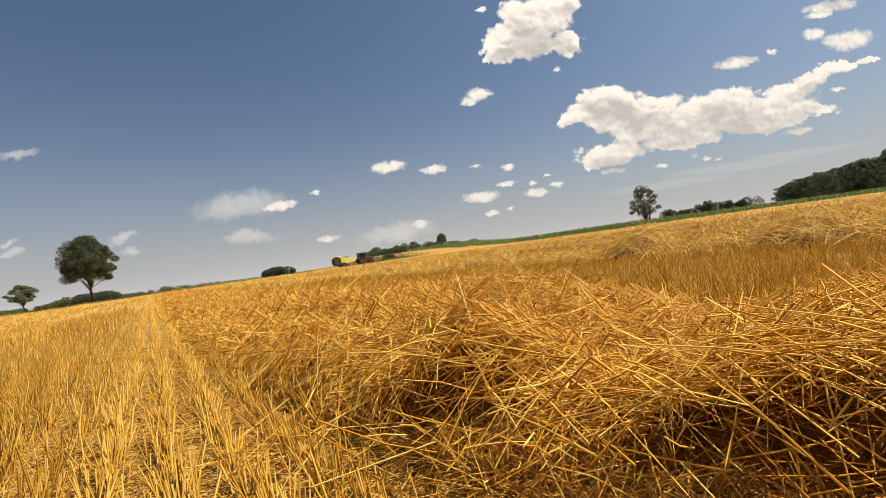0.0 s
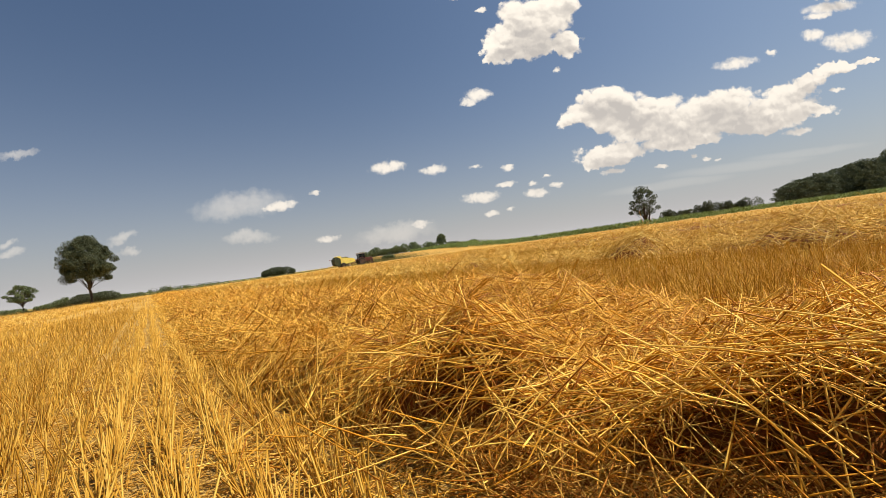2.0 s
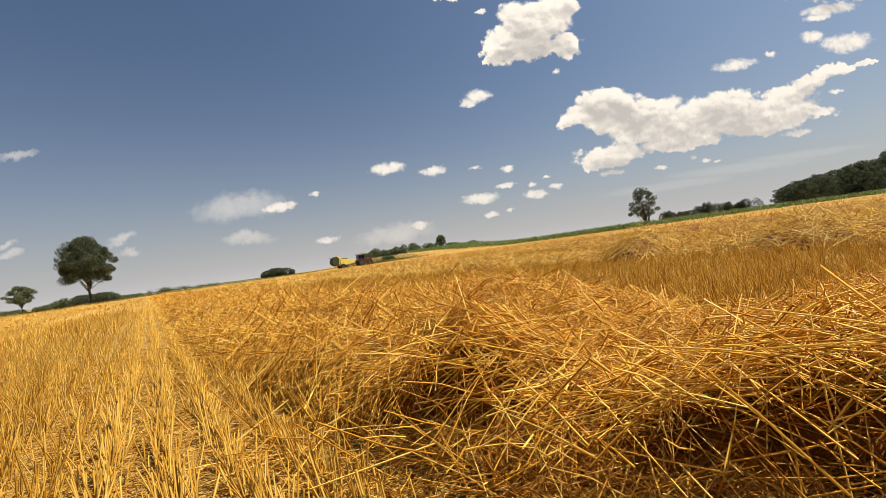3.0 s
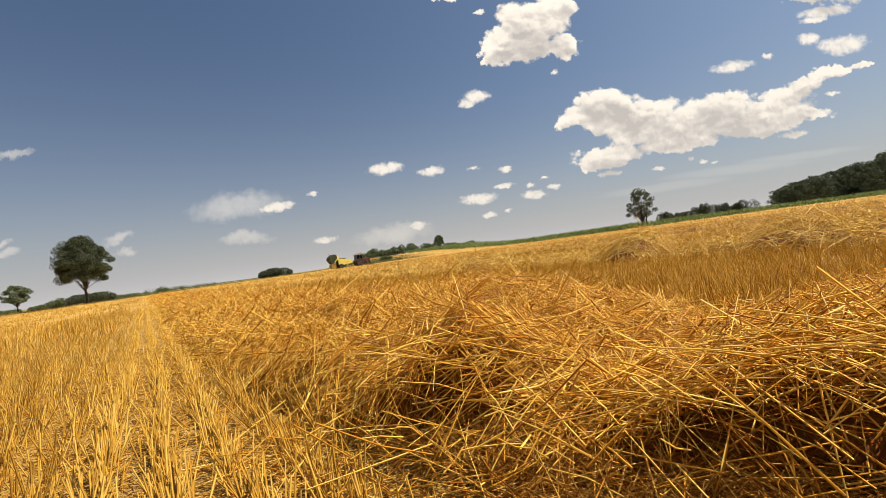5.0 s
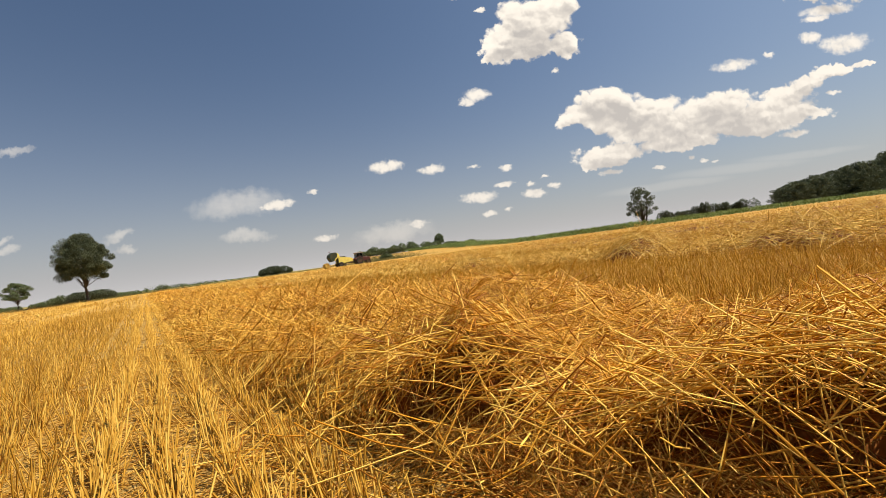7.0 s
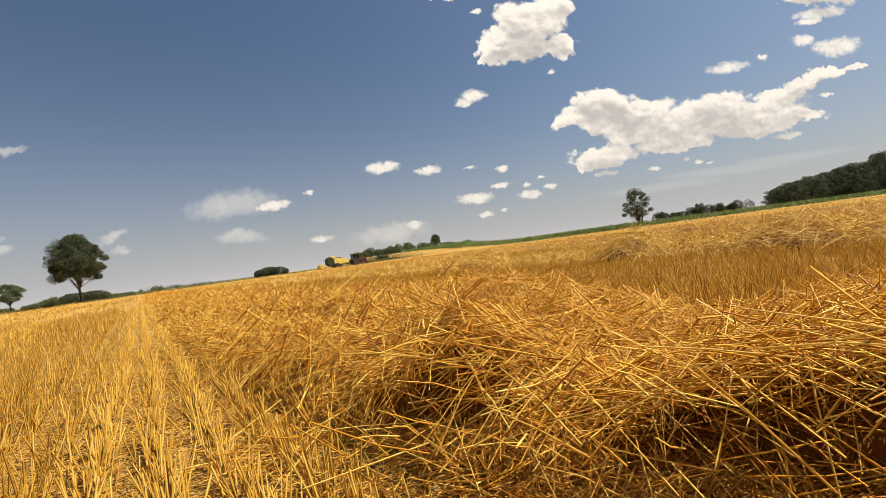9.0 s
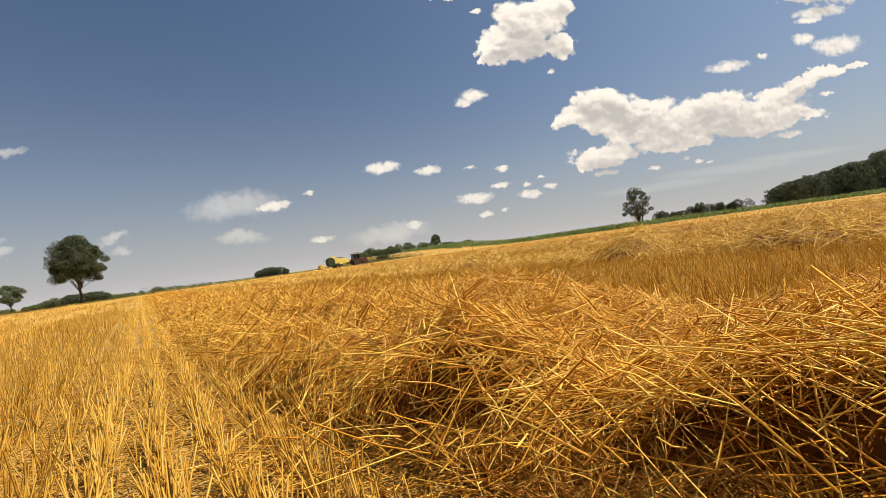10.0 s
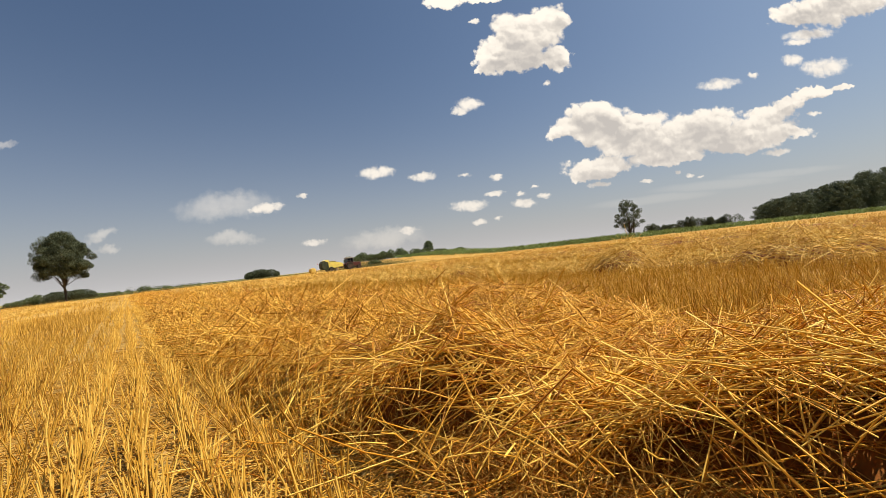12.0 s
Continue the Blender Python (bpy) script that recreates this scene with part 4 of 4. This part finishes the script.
    for y in (-0.68, 0.68):
        part("tail_lamp", box(bmesh.new(), -0.92, -0.86, y - 0.08, y + 0.08, 1.22, 1.36, 0.015), LAMP, t)
        part("mirror", box(bmesh.new(), 0.86, 0.90, y * 1.42 - 0.09, y * 1.42 + 0.09, 1.75, 2.05, 0.01), BLACK, t)
    for y in (-0.82, 0.82):
        wheel("rear_wheel", t, pose(0, y, 0.78), 0.78, 0.42, RIM)
        wheel("front_wheel", t, pose(2.08, y * 0.95, 0.46), 0.46, 0.26, RIM)
    return t


def make_baler():
    """Heads along +x; the origin is on the ground below its axle. Returns the baler and its tailgate."""
    b = thing("round_baler", "yellow round baler with a dark green tailgate", "baler")
    bm = bmesh.new()
    extrude(bm, [(-0.25, 0.55), (0.9, 0.52), (2.0, 0.95), (2.05, 1.45), (1.5, 1.75), (0.6, 2.05), (-0.25, 2.18)], -1.05, 1.05, 0.08)
    part("chamber", bm, GREEN, b)
    for y in (-1.13, 1.07):
        bm = bmesh.new()
        extrude(bm, [(-0.42, 0.74), (0.7, 0.72), (1.5, 0.84), (2.55, 0.98), (2.70, 1.46), (2.2, 1.74), (1.1, 1.94), (0.25, 2.08), (-0.42, 2.12)], y, y + 0.07, 0.03)
        side = part("side_panel", bm, YELLOW, b, "bright yellow side panel")
        for i in range(3):
            part("panel_rib", box(bmesh.new(), 0.2 + i * 0.5, 0.26 + i * 0.5, y - 0.012, y + 0.082, 0.9, 1.55, 0.01), YELLOW, side)
    part("hood_front", box(bmesh.new(), 1.85, 2.35, -0.85, 0.85, 1.0, 1.5, 0.1), YELLOW, b)
    bm = box(bmesh.new(), 2.0, 3.55, -0.10, 0.10, 0.55, 0.72, 0.03)
    part("drawbar", bm, BLACK, b)
    bm = tube(bmesh.new(), [(2.2, 0, 0.95), (3.5, 0, 0.8)], [0.07, 0.07], 10)
    part("drive_shaft", bm, BLACK, b)
    bm = lathe(bmesh.new(), [(0.22, -0.95), (0.24, -0.9), (0.24, 0.9), (0.22, 0.95)], 18)
    part("pickup_reel", bm, STEEL, b, at=pose(1.35, 0, 0.34))
    part("axle", box(bmesh.new(), -0.1, 0.1, -1.2, 1.2, 0.42, 0.60, 0.02), BLACK, b)
    part("twine_box", box(bmesh.new(), 0.3, 1.3, -0.6, 0.6, 1.9, 2.2, 0.05), BLACK, b)
    for y in (-1.3, 1.3):
        wheel("wheel", b, pose(0, y, 0.5), 0.5, 0.36, BLACK)
    # tailgate, hinged at the top of the chamber; built about its hinge
    gate = new("tailgate")
    gate.parent = b
    gate.matrix_basis = pose(-0.30, 0, 2.12)
    bm = bmesh.new()
    shell = [(0.0, 0.10), (-0.5, 0.20), (-1.12, 0.10), (-1.46, -0.30), (-1.46, -1.12), (-1.18, -1.50), (-0.55, -1.64), (-0.1, -1.60)]
    hollow = [(x * 0.90 - 0.02, (z + 0.75) * 0.90 - 0.75) for x, z in shell[::-1]]
    extrude(bm, shell + hollow, -1.02, 1.02, 0.0)
    part("gate_shell", bm, GREEN, gate, "dark green curved belt guard")
    for y in (-1.09, 1.02):
        bm = extrude(bmesh.new(), [(-0.02, 0.14), (-0.52, 0.24), (-1.14, 0.13), (-1.50, -0.29), (-1.50, -1.14), (-1.20, -1.54), (-0.55, -1.68), (-0.05, -1.62)], y, y + 0.07, 0.02)
        part("gate_side", bm, GREEN, gate)
        part("gate_trim", extrude(bmesh.new(), [(0.02, 0.12), (-0.52, 0.235), (-0.78, 0.19), (-0.80, 0.10), (-0.48, 0.02), (-0.20, -0.20), (-0.14, -1.1), (0.0, -1.2)], y - 0.02, y + 0.09, 0.01), YELLOW, gate)
    part("gate_cover", extrude(bmesh.new(), [(0.05, 0.14), (-0.52, 0.25), (-0.86, 0.20), (-0.88, 0.28), (-0.52, 0.36), (0.05, 0.26)], -1.1, 1.1, 0.02), YELLOW, gate, "yellow curved top cover")
    for k, (x, z) in enumerate(((-1.42, -0.38), (-1.45, -0.95), (-1.1, -1.43), (-0.55, -1.62))):
        part("roller", lathe(bmesh.new(), [(0.09, -0.98), (0.09, 0.98)], 12), STEEL, gate, at=pose(x * 0.93, 0, (z + 0.75) * 0.9 - 0.75))
    bm = tube(bmesh.new(), [(-1.4, 1.0, -0.3), (-1.75, 1.2, -0.25)], [0.025, 0.025], 6)
    part("lamp_bracket", bm, BLACK, gate)
    part("lamp", box(bmesh.new(), -1.80, -1.74, 1.10, 1.34, -0.36, -0.14, 0.02), LAMP, gate)
    return b, gate


def make_bale():
    """A round bale lying on its side; its axis is y and its origin its middle."""
    bale = thing("round_bale", "round bale of pale yellow straw dropped behind the baler", "straw bale")
    r, h = 0.55, 0.78
    bm = lathe(bmesh.new(), [(0.05, -h), (r * 0.5, -h), (r * 0.93, -h * 0.98), (r, -h * 0.9), (r, 0), (r, h * 0.9), (r * 0.93, h * 0.98), (r * 0.5, h), (0.05, h)], 36)
    for v in bm.verts:
        v.co *= 1 + 0.02 * noise.noise(v.co * 5)
    part("core", bm, PALE_STRAW, bale, smooth=True)
    n = 2500
    a = rng.uniform(0, 2 * math.pi, n)
    base = np.stack([r * np.cos(a), rng.uniform(-h, h, n), r * np.sin(a)], 1)
    way = np.stack([-np.sin(a), rng.normal(0, 0.35, n), np.cos(a)], 1)
    v, q = strands(base, way, rng.uniform(0.15, 0.3, n), np.full(n, 0.006), np.stack([-np.cos(a) * 0.2, 0 * a, -np.sin(a) * 0.2], 1), 2)
    tagged(part("wrapped_straw", mesh_from("wrapped_straw", v, q, PALE_STRAW), None, bale), kind="stuff")
    return bale


tractor = make_tractor()
baler, tailgate = make_baler()
bale = make_bale()


def make_loose_straws():
    """The straws that lie uppermost on the near windrow, one by one."""
    row = windrows[1]
    shapes = [straw_shape("straw", k) for k in range(14)]
    g = random.Random(5)
    for i in range(300):
        s, w = g.uniform(0.5, 2.6), 0.98 + g.uniform(-0.5, 0.35)
        h = float(heap(np.array([s]), np.array([w]), 0.98, 11)[0])
        x, y = to_xy(s, w)
        z = float(ground_z(np.array([x]), np.array([y]))[0]) + h + g.uniform(0.0, 0.025)
        ob = new("straw", shapes[i % 14])
        ob.parent = row
        steep = g.gauss(0, 14) if g.random() < 0.95 else g.uniform(-60, -30)
        ob.matrix_basis = pose(x, y, z + (0.04 if abs(steep) > 30 else 0), g.uniform(0, 360), steep, g.uniform(0, 360))


make_loose_straws()


# ---------------------------------------------------------------- what moves
HEAD = 32.0                                    # the outfit heads right and away
HX, HY = math.cos(radians(HEAD)), math.sin(radians(HEAD))
BALER_X, BALER_Y = -21.6, 86.0


def along(d):
    return BALER_X + HX * d, BALER_Y + HY * d


def motions():
    def outfit(lead, rows):
        return [(t, pose(*along(lead + d), 0, 0, 0, HEAD)) for t, d in rows]

    creep = [(0, 0), (3, 0), (6, 0), (9, 0.0), (10.5, 0.05), (11.2, 0.15), (12, 0.45)]
    walk(tractor, outfit(4.3, creep))
    walk(baler, outfit(0.0, creep))
    walk(tailgate, [(t, pose(-0.30, 0, 2.12, 0, a, 0)) for t, a in
                    ((0, 0), (2.0, 0), (2.5, 8), (3.0, 22), (3.6, 38), (4.4, 48), (5, 52), (5.5, 54), (6.5, 56), (7.0, 55), (7.6, 38), (8.2, 16), (8.8, 5), (9.5, 0), (12, 0))])
    path = ((0, -0.55, 1.22, 0), (4.2, -0.55, 1.22, 0), (4.7, -0.9, 0.95, -20), (5.1, -1.5, 0.66, -50), (5.6, -1.9, 0.55, -90), (6.2, -2.35, 0.55, -135),
            (6.8, -2.7, 0.55, -168), (7.6, -3.0, 0.55, -195), (8.6, -3.1, 0.55, -205), (12, -3.1, 0.55, -205))
    rows = []
    for t, d, z, turn in path:
        x, y = along(d)
        rows.append((t, pose(x, y, z, 0, turn, HEAD)))
    walk(bale, rows)


motions()
